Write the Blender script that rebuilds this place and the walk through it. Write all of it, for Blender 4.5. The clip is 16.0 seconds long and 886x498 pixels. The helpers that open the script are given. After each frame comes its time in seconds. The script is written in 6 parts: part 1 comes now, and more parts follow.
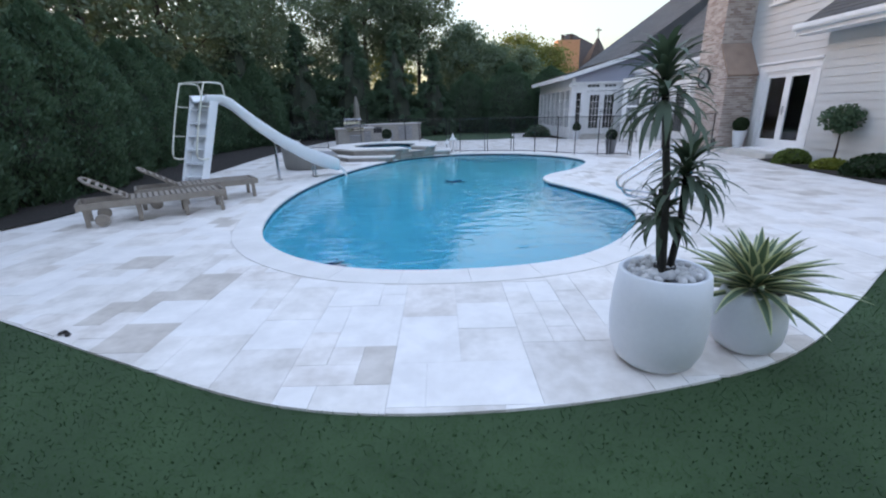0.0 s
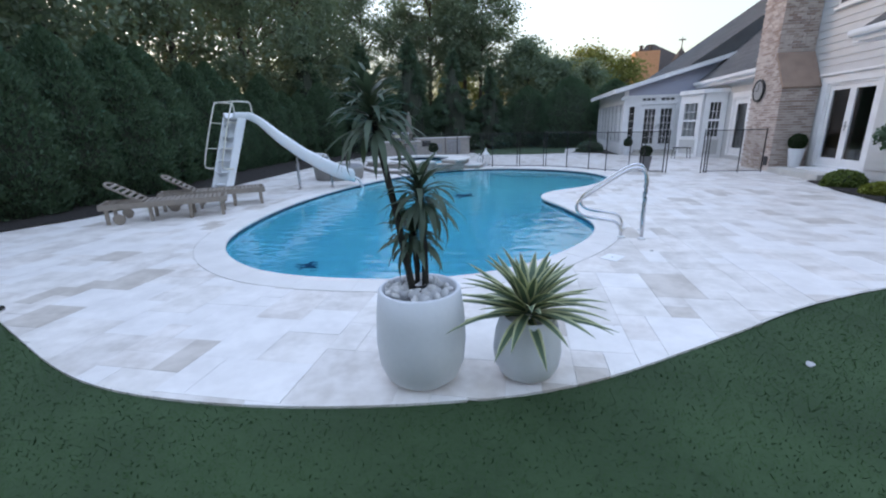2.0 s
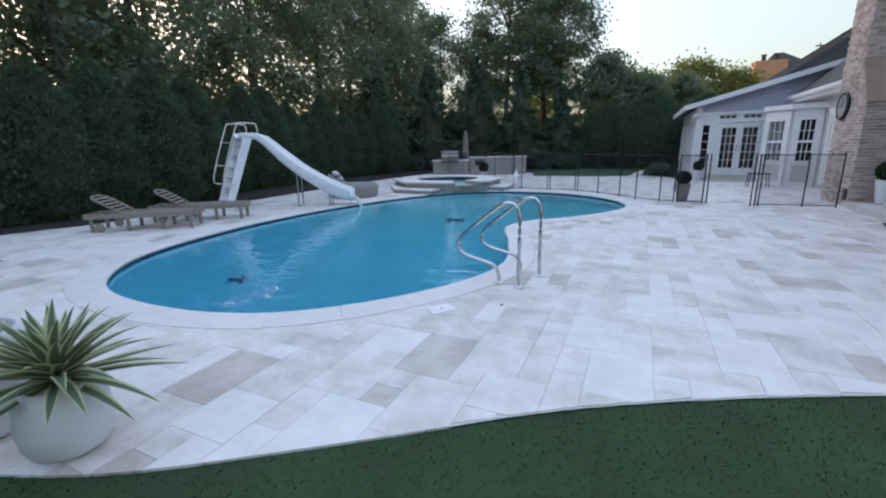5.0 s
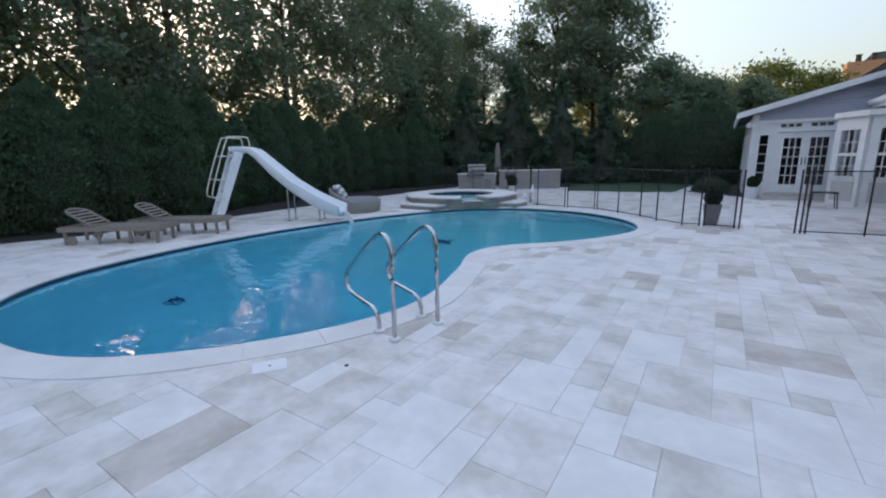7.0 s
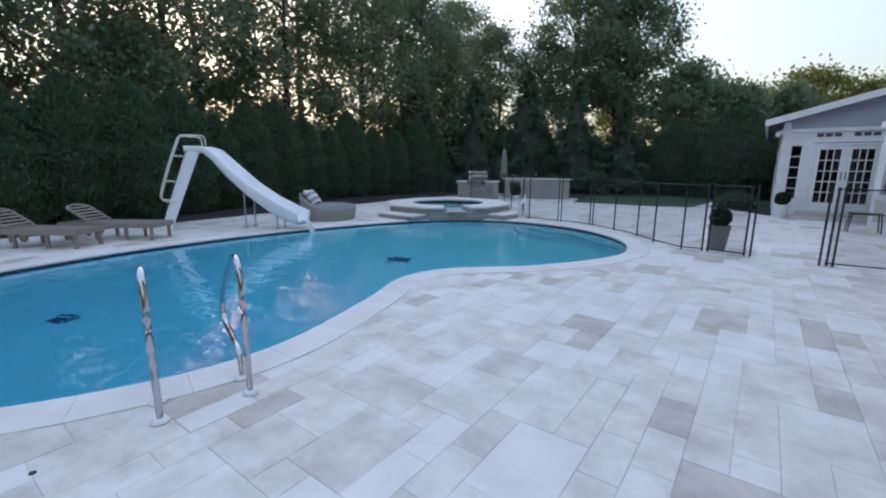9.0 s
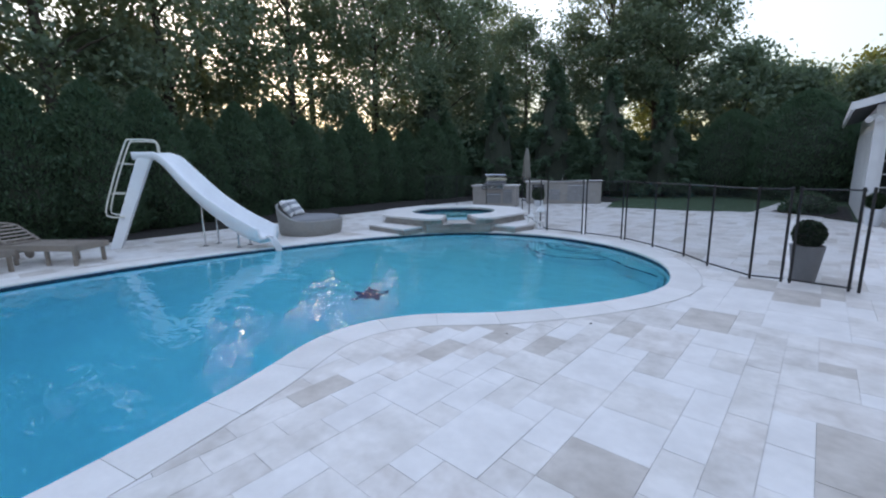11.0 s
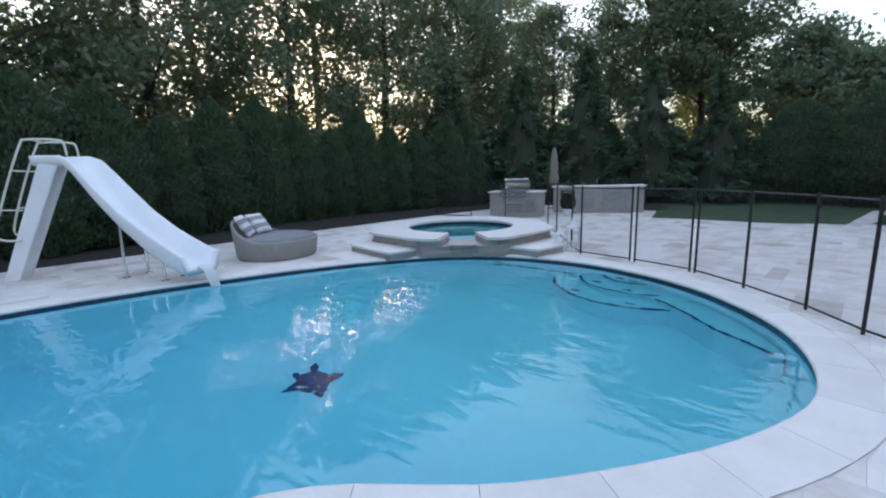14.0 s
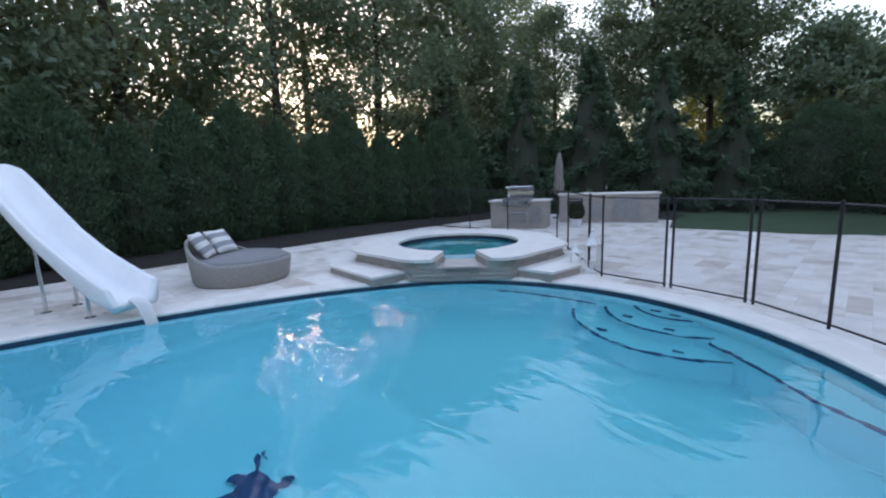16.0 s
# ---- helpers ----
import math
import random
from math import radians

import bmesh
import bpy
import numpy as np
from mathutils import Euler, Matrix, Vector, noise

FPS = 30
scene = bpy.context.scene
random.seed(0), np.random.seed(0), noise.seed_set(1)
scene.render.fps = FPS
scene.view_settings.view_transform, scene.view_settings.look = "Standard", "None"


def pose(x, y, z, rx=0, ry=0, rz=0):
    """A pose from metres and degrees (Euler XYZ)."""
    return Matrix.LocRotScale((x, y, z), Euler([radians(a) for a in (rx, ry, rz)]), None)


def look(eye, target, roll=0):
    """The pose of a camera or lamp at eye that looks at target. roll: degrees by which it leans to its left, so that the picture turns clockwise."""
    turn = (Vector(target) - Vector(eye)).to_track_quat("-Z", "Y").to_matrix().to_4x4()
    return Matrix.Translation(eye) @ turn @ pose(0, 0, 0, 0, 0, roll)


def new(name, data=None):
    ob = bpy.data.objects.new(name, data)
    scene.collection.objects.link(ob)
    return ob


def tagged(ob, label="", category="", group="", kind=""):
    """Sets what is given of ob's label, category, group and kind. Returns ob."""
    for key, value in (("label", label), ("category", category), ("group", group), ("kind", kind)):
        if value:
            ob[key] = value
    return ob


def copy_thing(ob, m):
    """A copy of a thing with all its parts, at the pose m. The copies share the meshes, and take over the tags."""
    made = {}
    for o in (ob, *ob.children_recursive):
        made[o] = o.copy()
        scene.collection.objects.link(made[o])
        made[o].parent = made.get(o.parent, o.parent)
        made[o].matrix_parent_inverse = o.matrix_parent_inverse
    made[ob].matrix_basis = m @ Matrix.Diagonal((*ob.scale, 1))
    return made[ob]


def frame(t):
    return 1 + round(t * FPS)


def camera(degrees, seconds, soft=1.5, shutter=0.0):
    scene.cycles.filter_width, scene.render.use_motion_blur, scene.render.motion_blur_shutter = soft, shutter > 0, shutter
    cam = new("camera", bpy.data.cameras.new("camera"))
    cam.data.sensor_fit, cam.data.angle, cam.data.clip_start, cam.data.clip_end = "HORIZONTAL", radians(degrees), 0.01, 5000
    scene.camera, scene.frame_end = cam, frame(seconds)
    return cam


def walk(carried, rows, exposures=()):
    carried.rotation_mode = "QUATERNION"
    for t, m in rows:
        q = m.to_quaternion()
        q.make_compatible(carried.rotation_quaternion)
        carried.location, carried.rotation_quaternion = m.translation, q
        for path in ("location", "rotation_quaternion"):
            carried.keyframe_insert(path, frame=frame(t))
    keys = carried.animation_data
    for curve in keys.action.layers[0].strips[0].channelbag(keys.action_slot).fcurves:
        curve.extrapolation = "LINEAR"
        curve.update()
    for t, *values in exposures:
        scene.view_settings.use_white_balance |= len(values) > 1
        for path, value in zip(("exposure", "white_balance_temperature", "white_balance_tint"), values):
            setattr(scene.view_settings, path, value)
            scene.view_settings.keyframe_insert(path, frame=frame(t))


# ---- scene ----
cam = camera(92.3, 16.0, soft=2.1)
EXPOSURES = [(0, 2.04, 8500, 22), (4, 1.87, 8450, 22), (7, 1.54, 8450, 22), (9.5, 1.65, 8450, 22), (12, 1.80, 8550, 21), (14, 1.86, 8600, 21), (16, 1.92, 8600, 23)]
PATH = [
    (0, (0.068, -0.083, 1.503), (0.064, 1.82, 0.888), -1.6),
    (0.5, (0.511, -0.153, 1.537), (0.391, 1.748, 0.928), -1.8),
    (1, (0.965, -0.109, 1.532), (0.793, 1.792, 0.933), -1.6),
    (1.5, (1.451, -0.165, 1.533), (1.16, 1.728, 0.958), -1.0),
    (2, (1.927, -0.077, 1.508), (1.571, 1.813, 0.957), -1.5),
    (2.5, (2.411, 0.14, 1.538), (2.025, 2.018, 0.972), -2.0),
    (3, (2.899, 0.297, 1.572), (2.423, 2.164, 1.034), -1.9),
    (3.5, (3.325, 0.582, 1.539), (2.746, 2.424, 1.016), -1.4),
    (4, (3.807, 0.805, 1.538), (3.15, 2.631, 1.055), -1.2),
    (4.2, (3.999, 0.882, 1.543), (3.297, 2.687, 1.048), -1.3),
    (6.5, (5.554, 2.672, 1.55), (4.578, 4.373, 1.162), -0.7),
    (7, (5.819, 3.082, 1.568), (4.754, 4.723, 1.155), -1.0),
    (7.5, (6.03, 3.551, 1.555), (4.965, 5.189, 1.125), -0.2),
    (8, (6.247, 4.0, 1.549), (5.122, 5.597, 1.122), -0.4),
    (8.5, (6.306, 4.461, 1.53), (5.154, 6.041, 1.109), 0.0),
    (9, (6.304, 4.961, 1.546), (5.13, 6.534, 1.161), 0.3),
    (9.5, (6.3, 5.5, 1.576), (5.061, 7.024, 1.198), -0.1),
    (9.7, (6.243, 5.699, 1.561), (4.99, 7.209, 1.175), -0.1),
    (11.8, (5.496, 7.803, 1.539), (4.161, 9.247, 1.173), -1.2),
    (12, (5.415, 7.917, 1.56), (4.068, 9.349, 1.19), -1.1),
    (12.5, (5.138, 8.283, 1.549), (3.76, 9.687, 1.191), -1.1),
    (13, (4.92, 8.66, 1.533), (3.561, 10.086, 1.187), -1.7),
    (13.5, (4.741, 9.024, 1.559), (3.357, 10.425, 1.209), -1.8),
    (14, (4.497, 9.349, 1.545), (3.101, 10.737, 1.193), -1.5),
    (14.5, (4.306, 9.68, 1.526), (2.896, 11.058, 1.191), -1.5),
    (15, (4.063, 9.976, 1.557), (2.639, 11.342, 1.235), -1.4),
    (15.5, (3.802, 10.176, 1.555), (2.383, 11.549, 1.24), -1.5),
    (16, (3.624, 10.33, 1.556), (2.229, 11.726, 1.236), -1.9),
]
walk(cam, [(t, look(eye, target, roll)) for t, eye, target, roll in PATH], EXPOSURES)

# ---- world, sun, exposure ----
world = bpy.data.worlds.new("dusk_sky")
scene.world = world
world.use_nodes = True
wn = world.node_tree
sky = wn.nodes.new("ShaderNodeTexSky")
sky.sky_type = "NISHITA"
sky.sun_disc = False
SUN_DIR = Vector((-0.875, 0.473, 0.27)).normalized()
sky.sun_elevation = math.asin(SUN_DIR.z)
sky.sun_rotation = math.atan2(SUN_DIR.x, SUN_DIR.y)
sky.air_density, sky.dust_density, sky.ozone_density = 1.0, 0.25, 1.2
# sky gain by height, added: dims the horizon, brightens overhead to light the ground
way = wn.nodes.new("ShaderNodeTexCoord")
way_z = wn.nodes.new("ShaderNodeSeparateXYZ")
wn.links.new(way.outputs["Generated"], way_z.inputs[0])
sky_gain = wn.nodes.new("ShaderNodeMapRange")
sky_gain.inputs["From Min"].default_value, sky_gain.inputs["From Max"].default_value = 0.05, 0.95
sky_gain.inputs["To Min"].default_value, sky_gain.inputs["To Max"].default_value = 0.27, 2.25
wn.links.new(way_z.outputs[2], sky_gain.inputs["Value"])
scaled_sky = wn.nodes.new("ShaderNodeVectorMath")
scaled_sky.operation = "SCALE"
wn.links.new(sky.outputs[0], scaled_sky.inputs[0])
wn.links.new(sky_gain.outputs[0], scaled_sky.inputs["Scale"])
wn.links.new(scaled_sky.outputs[0], wn.nodes["Background"].inputs[0])
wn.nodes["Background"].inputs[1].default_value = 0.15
sun_data = bpy.data.lights.new("sun", "SUN")
sun_data.energy, sun_data.angle, sun_data.color = 0.6, radians(26), (1.0, 0.72, 0.45)
sun = new("sun", sun_data)
sun.matrix_world = look((-40, 25, 12), Vector((-40, 25, 12)) - SUN_DIR)


# ---- materials ----
def mat(name, a, b, scale=6.0, rough=0.7, metal=0.0, bump=0.15, fine=60.0, island=0.0, spread=0.5, detail=5.0):
    """Two-colour procedural surface: broad and fine noise for colour, fine noise for relief."""
    m = bpy.data.materials.new(name)
    m.use_nodes = True
    nt = m.node_tree
    n, l = nt.nodes, nt.links
    p = n["Principled BSDF"]
    p.inputs["Roughness"].default_value = rough
    p.inputs["Metallic"].default_value = metal
    tc = n.new("ShaderNodeTexCoord")
    n1 = n.new("ShaderNodeTexNoise")
    n1.inputs["Scale"].default_value, n1.inputs["Detail"].default_value = scale, detail
    n2 = n.new("ShaderNodeTexNoise")
    n2.inputs["Scale"].default_value, n2.inputs["Detail"].default_value = fine, 3
    l.new(tc.outputs["Object"], n1.inputs["Vector"])
    l.new(tc.outputs["Object"], n2.inputs["Vector"])
    add = n.new("ShaderNodeMath")
    add.operation = "MULTIPLY_ADD"
    add.inputs[1].default_value = 0.35
    l.new(n2.outputs["Fac"], add.inputs[0])
    l.new(n1.outputs["Fac"], add.inputs[2])
    mr = n.new("ShaderNodeMapRange")
    mr.inputs["From Min"].default_value, mr.inputs["From Max"].default_value = 0.675 - spread / 2, 0.675 + spread / 2
    l.new(add.outputs[0], mr.inputs["Value"])
    fac = mr.outputs[0]
    if island:
        info = n.new("ShaderNodeObjectInfo")
        geo = n.new("ShaderNodeNewGeometry")
        s = n.new("ShaderNodeMath")
        s.operation = "ADD"
        l.new(info.outputs["Random"], s.inputs[0])
        l.new(geo.outputs["Random Per Island"], s.inputs[1])
        fr = n.new("ShaderNodeMath")
        fr.operation = "FRACT"
        l.new(s.outputs[0], fr.inputs[0])
        mi = n.new("ShaderNodeMix")
        mi.data_type = "FLOAT"
        mi.inputs[0].default_value = island
        l.new(fac, mi.inputs[2])
        l.new(fr.outputs[0], mi.inputs[3])
        fac = mi.outputs[0]
    mix = n.new("ShaderNodeMix")
    mix.data_type = "RGBA"
    mix.inputs[6].default_value, mix.inputs[7].default_value = (*a, 1), (*b, 1)
    l.new(fac, mix.inputs[0])
    l.new(mix.outputs[2], p.inputs["Base Color"])
    if bump:
        bp = n.new("ShaderNodeBump")
        bp.inputs["Strength"].default_value, bp.inputs["Distance"].default_value = bump, 0.01
        l.new(add.outputs[0], bp.inputs["Height"])
        l.new(bp.outputs[0], p.inputs["Normal"])
    return m


def glass(name, tint, rough=0.01, ior=1.45):
    m = bpy.data.materials.new(name)
    m.use_nodes = True
    p = m.node_tree.nodes["Principled BSDF"]
    p.inputs["Base Color"].default_value = (*tint, 1)
    p.inputs["Transmission Weight"].default_value = 1
    p.inputs["Roughness"].default_value = rough
    p.inputs["IOR"].default_value = ior
    return m


def leaf_mat(name, a, b, translucent=0.3):
    m = mat(name, a, b, scale=0.6, rough=0.55, bump=0.0, fine=9, island=0.6)
    nt = m.node_tree
    p = nt.nodes["Principled BSDF"]
    p.inputs["Specular IOR Level"].default_value = 0.2
    tr = nt.nodes.new("ShaderNodeBsdfTranslucent")
    tr.inputs[0].default_value = (b[0] * 1.6, b[1] * 1.5, b[2], 1)
    mx = nt.nodes.new("ShaderNodeMixShader")
    mx.inputs[0].default_value = translucent
    nt.links.new(p.outputs[0], mx.inputs[1])
    nt.links.new(tr.outputs[0], mx.inputs[2])
    nt.links.new(mx.outputs[0], nt.nodes["Material Output"].inputs[0])
    return m


M_COPING = mat("coping_stone", (0.78, 0.745, 0.72), (0.62, 0.585, 0.555), 3, 0.6, bump=0.15, fine=30, island=0.4)
M_GROUT = mat("grout", (0.66, 0.62, 0.59), (0.52, 0.49, 0.46), 8, 0.9)
M_GRASS = mat("turf", (0.031, 0.072, 0.028), (0.020, 0.050, 0.019), 1.3, 0.95, bump=0.3, fine=45, spread=0.3)
M_BLADE = leaf_mat("grass_blade", (0.040, 0.086, 0.034), (0.026, 0.062, 0.024), 0.05)
M_BLADE.node_tree.nodes["Principled BSDF"].inputs["Specular IOR Level"].default_value = 0.05
M_BLADE.node_tree.nodes["Principled BSDF"].inputs["Roughness"].default_value = 0.9
M_MULCH = mat("mulch", (0.022, 0.016, 0.013), (0.008, 0.006, 0.006), 20, 0.95, bump=1.0, fine=70)
M_PLASTER = mat("pool_plaster", (0.42, 0.80, 0.90), (0.34, 0.74, 0.86), 0.8, 0.7, bump=0.05, fine=14)
M_BAND = mat("waterline_tile", (0.012, 0.03, 0.07), (0.03, 0.06, 0.12), 14, 0.3, bump=0.1, fine=40)
M_MOSAIC = mat("dark_mosaic", (0.012, 0.03, 0.12), (0.03, 0.07, 0.22), 25, 0.4, fine=80)
M_WHITE = mat("white_gelcoat", (0.80, 0.82, 0.84), (0.70, 0.72, 0.75), 1.5, 0.35, bump=0.03, fine=20)
M_TRIM = mat("white_paint", (0.80, 0.80, 0.80), (0.70, 0.70, 0.70), 3, 0.5, bump=0.05)
M_CREAM = mat("cream_tube", (0.72, 0.70, 0.62), (0.60, 0.58, 0.50), 10, 0.4, bump=0.03)
M_STEEL = mat("polished_steel", (0.62, 0.62, 0.63), (0.50, 0.50, 0.52), 4, 0.16, metal=1.0, bump=0.02)
M_BLACK = mat("black_powder_coat", (0.012, 0.012, 0.014), (0.02, 0.02, 0.022), 20, 0.5, bump=0.05)
M_TEAK = mat("weathered_teak", (0.30, 0.25, 0.21), (0.20, 0.165, 0.14), 9, 0.75, bump=0.3, fine=70, island=0.3)
M_SIDING = mat("grey_siding", (0.54, 0.54, 0.53), (0.47, 0.47, 0.465), 2, 0.6, bump=0.1, fine=40, island=0.3)
M_BLUESIDE = mat("bluegrey_siding", (0.38, 0.40, 0.48), (0.33, 0.35, 0.42), 2, 0.6, bump=0.1, fine=40, island=0.3)
M_ROOF = mat("asphalt_shingle", (0.115, 0.115, 0.113), (0.070, 0.070, 0.073), 3, 0.9, bump=0.5, fine=60, island=0.5)
M_BRICK = mat("mixed_brick", (0.60, 0.52, 0.47), (0.31, 0.215, 0.18), 14, 0.85, bump=0.4, fine=30, island=0.85)
M_MORTAR = mat("mortar", (0.70, 0.67, 0.64), (0.58, 0.55, 0.52), 9, 0.95, bump=0.3)
M_STONE = mat("ledge_stone", (0.46, 0.42, 0.38), (0.24, 0.22, 0.21), 5, 0.8, bump=0.5, fine=30, island=0.6)
M_POT = mat("matt_white_ceramic", (0.69, 0.715, 0.75), (0.61, 0.635, 0.67), 2.5, 0.6, bump=0.05, fine=35)
M_GREYPOT = mat("grey_planter", (0.28, 0.28, 0.29), (0.22, 0.22, 0.23), 5, 0.6, bump=0.1)
M_PEBBLE = mat("white_pebble", (0.66, 0.65, 0.64), (0.34, 0.34, 0.35), 12, 0.6, bump=0.1, island=0.7)
M_TRUNK = mat("palm_stem", (0.05, 0.045, 0.04), (0.02, 0.018, 0.016), 15, 0.9, bump=0.6, fine=60)
M_BARK = mat("bark", (0.075, 0.06, 0.048), (0.035, 0.028, 0.022), 6, 0.95, bump=0.8, fine=40)
M_DRACAENA = leaf_mat("dracaena_leaf", (0.135, 0.18, 0.135), (0.05, 0.085, 0.065), 0.22)
M_AGAVE = leaf_mat("agave_green", (0.13, 0.19, 0.125), (0.075, 0.125, 0.08), 0.12)
M_AGAVE_EDGE = leaf_mat("agave_cream", (0.56, 0.56, 0.37), (0.42, 0.45, 0.26), 0.15)
M_HEDGE = leaf_mat("arborvitae_leaf", (0.086, 0.150, 0.092), (0.048, 0.096, 0.064), 0.32)
M_TREE = leaf_mat("tree_leaf", (0.165, 0.225, 0.155), (0.095, 0.143, 0.108), 0.45)
M_SPRUCE = leaf_mat("spruce_needle", (0.090, 0.150, 0.094), (0.046, 0.090, 0.062), 0.3)
# the late sun's yellow is put into this leaf colour
M_SUNLIT = leaf_mat("sunlit_leaf", (0.22, 0.22, 0.075), (0.11, 0.13, 0.045), 0.45)
M_BOX = leaf_mat("boxwood_leaf", (0.022, 0.05, 0.018), (0.01, 0.026, 0.01), 0.1)
M_LIMESHRUB = leaf_mat("lime_shrub_leaf", (0.13, 0.19, 0.05), (0.07, 0.11, 0.03), 0.25)
M_YELLOWSHRUB = leaf_mat("golden_shrub_leaf", (0.22, 0.24, 0.05), (0.12, 0.15, 0.03), 0.25)
# solid filler that blocks light inside foliage, inner shade put into its colour
M_CORE = mat("inner_shade", (0.044, 0.054, 0.038), (0.026, 0.034, 0.024), 5, 1.0, bump=0.0)
M_WICKER = mat("grey_wicker", (0.33, 0.315, 0.295), (0.21, 0.20, 0.19), 40, 0.75, bump=0.6, fine=120)
M_CUSHION = mat("grey_cushion", (0.24, 0.24, 0.25), (0.20, 0.20, 0.21), 6, 0.9, bump=0.15, fine=150)
M_PILLOW = mat("pillow_white", (0.72, 0.71, 0.70), (0.62, 0.61, 0.60), 8, 0.9, bump=0.2, fine=120)
M_STRIPE = mat("pillow_stripe", (0.30, 0.31, 0.33), (0.24, 0.25, 0.27), 8, 0.9, bump=0.2, fine=120)
M_CANVAS = mat("taupe_canvas", (0.24, 0.22, 0.19), (0.17, 0.16, 0.14), 5, 0.9, bump=0.3)
# unlit rooms behind glass: their gloom is put into one dark colour
M_DARKROOM = mat("unlit_interior", (0.088, 0.098, 0.098), (0.056, 0.064, 0.064), 2, 0.9)
# brick colour warmed and raised to hold the evening sunlight
M_ORANGE = mat("sunlit_brick_far", (0.62, 0.29, 0.16), (0.50, 0.22, 0.12), 6, 0.9, bump=0.3)
M_BROWNROOF = mat("brown_roof_far", (0.065, 0.05, 0.045), (0.045, 0.036, 0.033), 3, 0.9)
M_COPPER = mat("tan_cap_stone", (0.36, 0.245, 0.19), (0.25, 0.17, 0.135), 3, 0.7, bump=0.2)
M_DIAL = mat("grey_dial", (0.36, 0.35, 0.34), (0.26, 0.25, 0.25), 10, 0.6)
M_CONCRETE = mat("stone_step", (0.60, 0.57, 0.53), (0.46, 0.44, 0.41), 3, 0.7, bump=0.2)
G_STREAM = glass("falling_water", (0.98, 0.99, 1.0), 0.45, 1.33)
G_STREAM.node_tree.nodes["Principled BSDF"].inputs["Transmission Weight"].default_value = 0.45
G_WINDOW = glass("window_glass", (0.85, 0.88, 0.9))

# pool water: clear surface, depth absorption painted as a tint towards the deep end
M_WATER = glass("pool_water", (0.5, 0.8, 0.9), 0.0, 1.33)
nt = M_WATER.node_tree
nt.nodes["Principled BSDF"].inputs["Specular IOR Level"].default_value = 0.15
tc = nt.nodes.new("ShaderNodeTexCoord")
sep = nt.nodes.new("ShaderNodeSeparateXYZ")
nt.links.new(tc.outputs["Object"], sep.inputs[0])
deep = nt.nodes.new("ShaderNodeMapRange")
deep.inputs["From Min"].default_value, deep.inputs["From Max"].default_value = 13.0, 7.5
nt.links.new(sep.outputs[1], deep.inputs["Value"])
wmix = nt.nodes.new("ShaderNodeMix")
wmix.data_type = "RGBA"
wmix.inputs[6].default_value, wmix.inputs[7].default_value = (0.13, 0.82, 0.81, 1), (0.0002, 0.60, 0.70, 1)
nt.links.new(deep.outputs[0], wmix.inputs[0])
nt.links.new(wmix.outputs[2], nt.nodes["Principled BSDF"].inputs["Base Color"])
wav = nt.nodes.new("ShaderNodeTexNoise")
wav.inputs["Scale"].default_value, wav.inputs["Detail"].default_value, wav.inputs["Distortion"].default_value = 2.2, 2.0, 0.6
wmap = nt.nodes.new("ShaderNodeMapping")
wmap.inputs["Scale"].default_value = (1.0, 1.9, 1.0)
nt.links.new(tc.outputs["Object"], wmap.inputs[0])
nt.links.new(wmap.outputs[0], wav.inputs["Vector"])
wb = nt.nodes.new("ShaderNodeBump")
wb.inputs["Strength"].default_value, wb.inputs["Distance"].default_value = 0.17, 0.08
nt.links.new(wav.outputs["Fac"], wb.inputs["Height"])
nt.links.new(wb.outputs[0], nt.nodes["Principled BSDF"].inputs["Normal"])

# safety mesh of the pool fence
M_NET = bpy.data.materials.new("fence_net")
M_NET.use_nodes = True
nt = M_NET.node_tree
ntr = nt.nodes.new("ShaderNodeBsdfTransparent")
nmx = nt.nodes.new("ShaderNodeMixShader")
nmx.inputs[0].default_value = 0.80
nt.nodes["Principled BSDF"].inputs["Base Color"].default_value = (0.02, 0.02, 0.022, 1)
nt.nodes["Principled BSDF"].inputs["Roughness"].default_value = 0.7
nt.links.new(nt.nodes["Principled BSDF"].outputs[0], nmx.inputs[1])
nt.links.new(ntr.outputs[0], nmx.inputs[2])
nt.links.new(nmx.outputs[0], nt.nodes["Material Output"].inputs[0])


# ---- building helpers ----
def thing(name, m, label="", category="", group="", kind=""):
    ob = new(name)
    ob.matrix_world = m
    return tagged(ob, label, category, group, kind)


def mesh_of(bm, name, material, smooth=False):
    me = bpy.data.meshes.new(name)
    bmesh.ops.recalc_face_normals(bm, faces=bm.faces)
    bm.to_mesh(me)
    bm.free()
    me.materials.append(material)
    if smooth:
        me.polygons.foreach_set("use_smooth", [True] * len(me.polygons))
    return me


def part(name, bm, material, parent=None, label="", smooth=False, m=None):
    if isinstance(bm, bpy.types.Mesh):
        if not bm.materials:
            bm.materials.append(material)
        ob = new(name, bm)
    else:
        ob = new(name, mesh_of(bm, name, material, smooth))
    if parent:
        ob.parent = parent
    if m is not None:
        ob.matrix_basis = m
    return tagged(ob, label)


def box(x0, y0, z0, x1, y1, z1, bevel=0.0, bm=None, m=None):
    bm = bm or bmesh.new()
    mm = Matrix.Translation(((x0 + x1) / 2, (y0 + y1) / 2, (z0 + z1) / 2)) @ Matrix.Diagonal((abs(x1 - x0), abs(y1 - y0), abs(z1 - z0), 1))
    r = bmesh.ops.create_cube(bm, size=1, matrix=(m @ mm) if m is not None else mm)
    if bevel:
        es = list({e for v in r["verts"] for e in v.link_edges})
        bmesh.ops.bevel(bm, geom=es, offset=bevel, segments=2, affect="EDGES")
    return bm


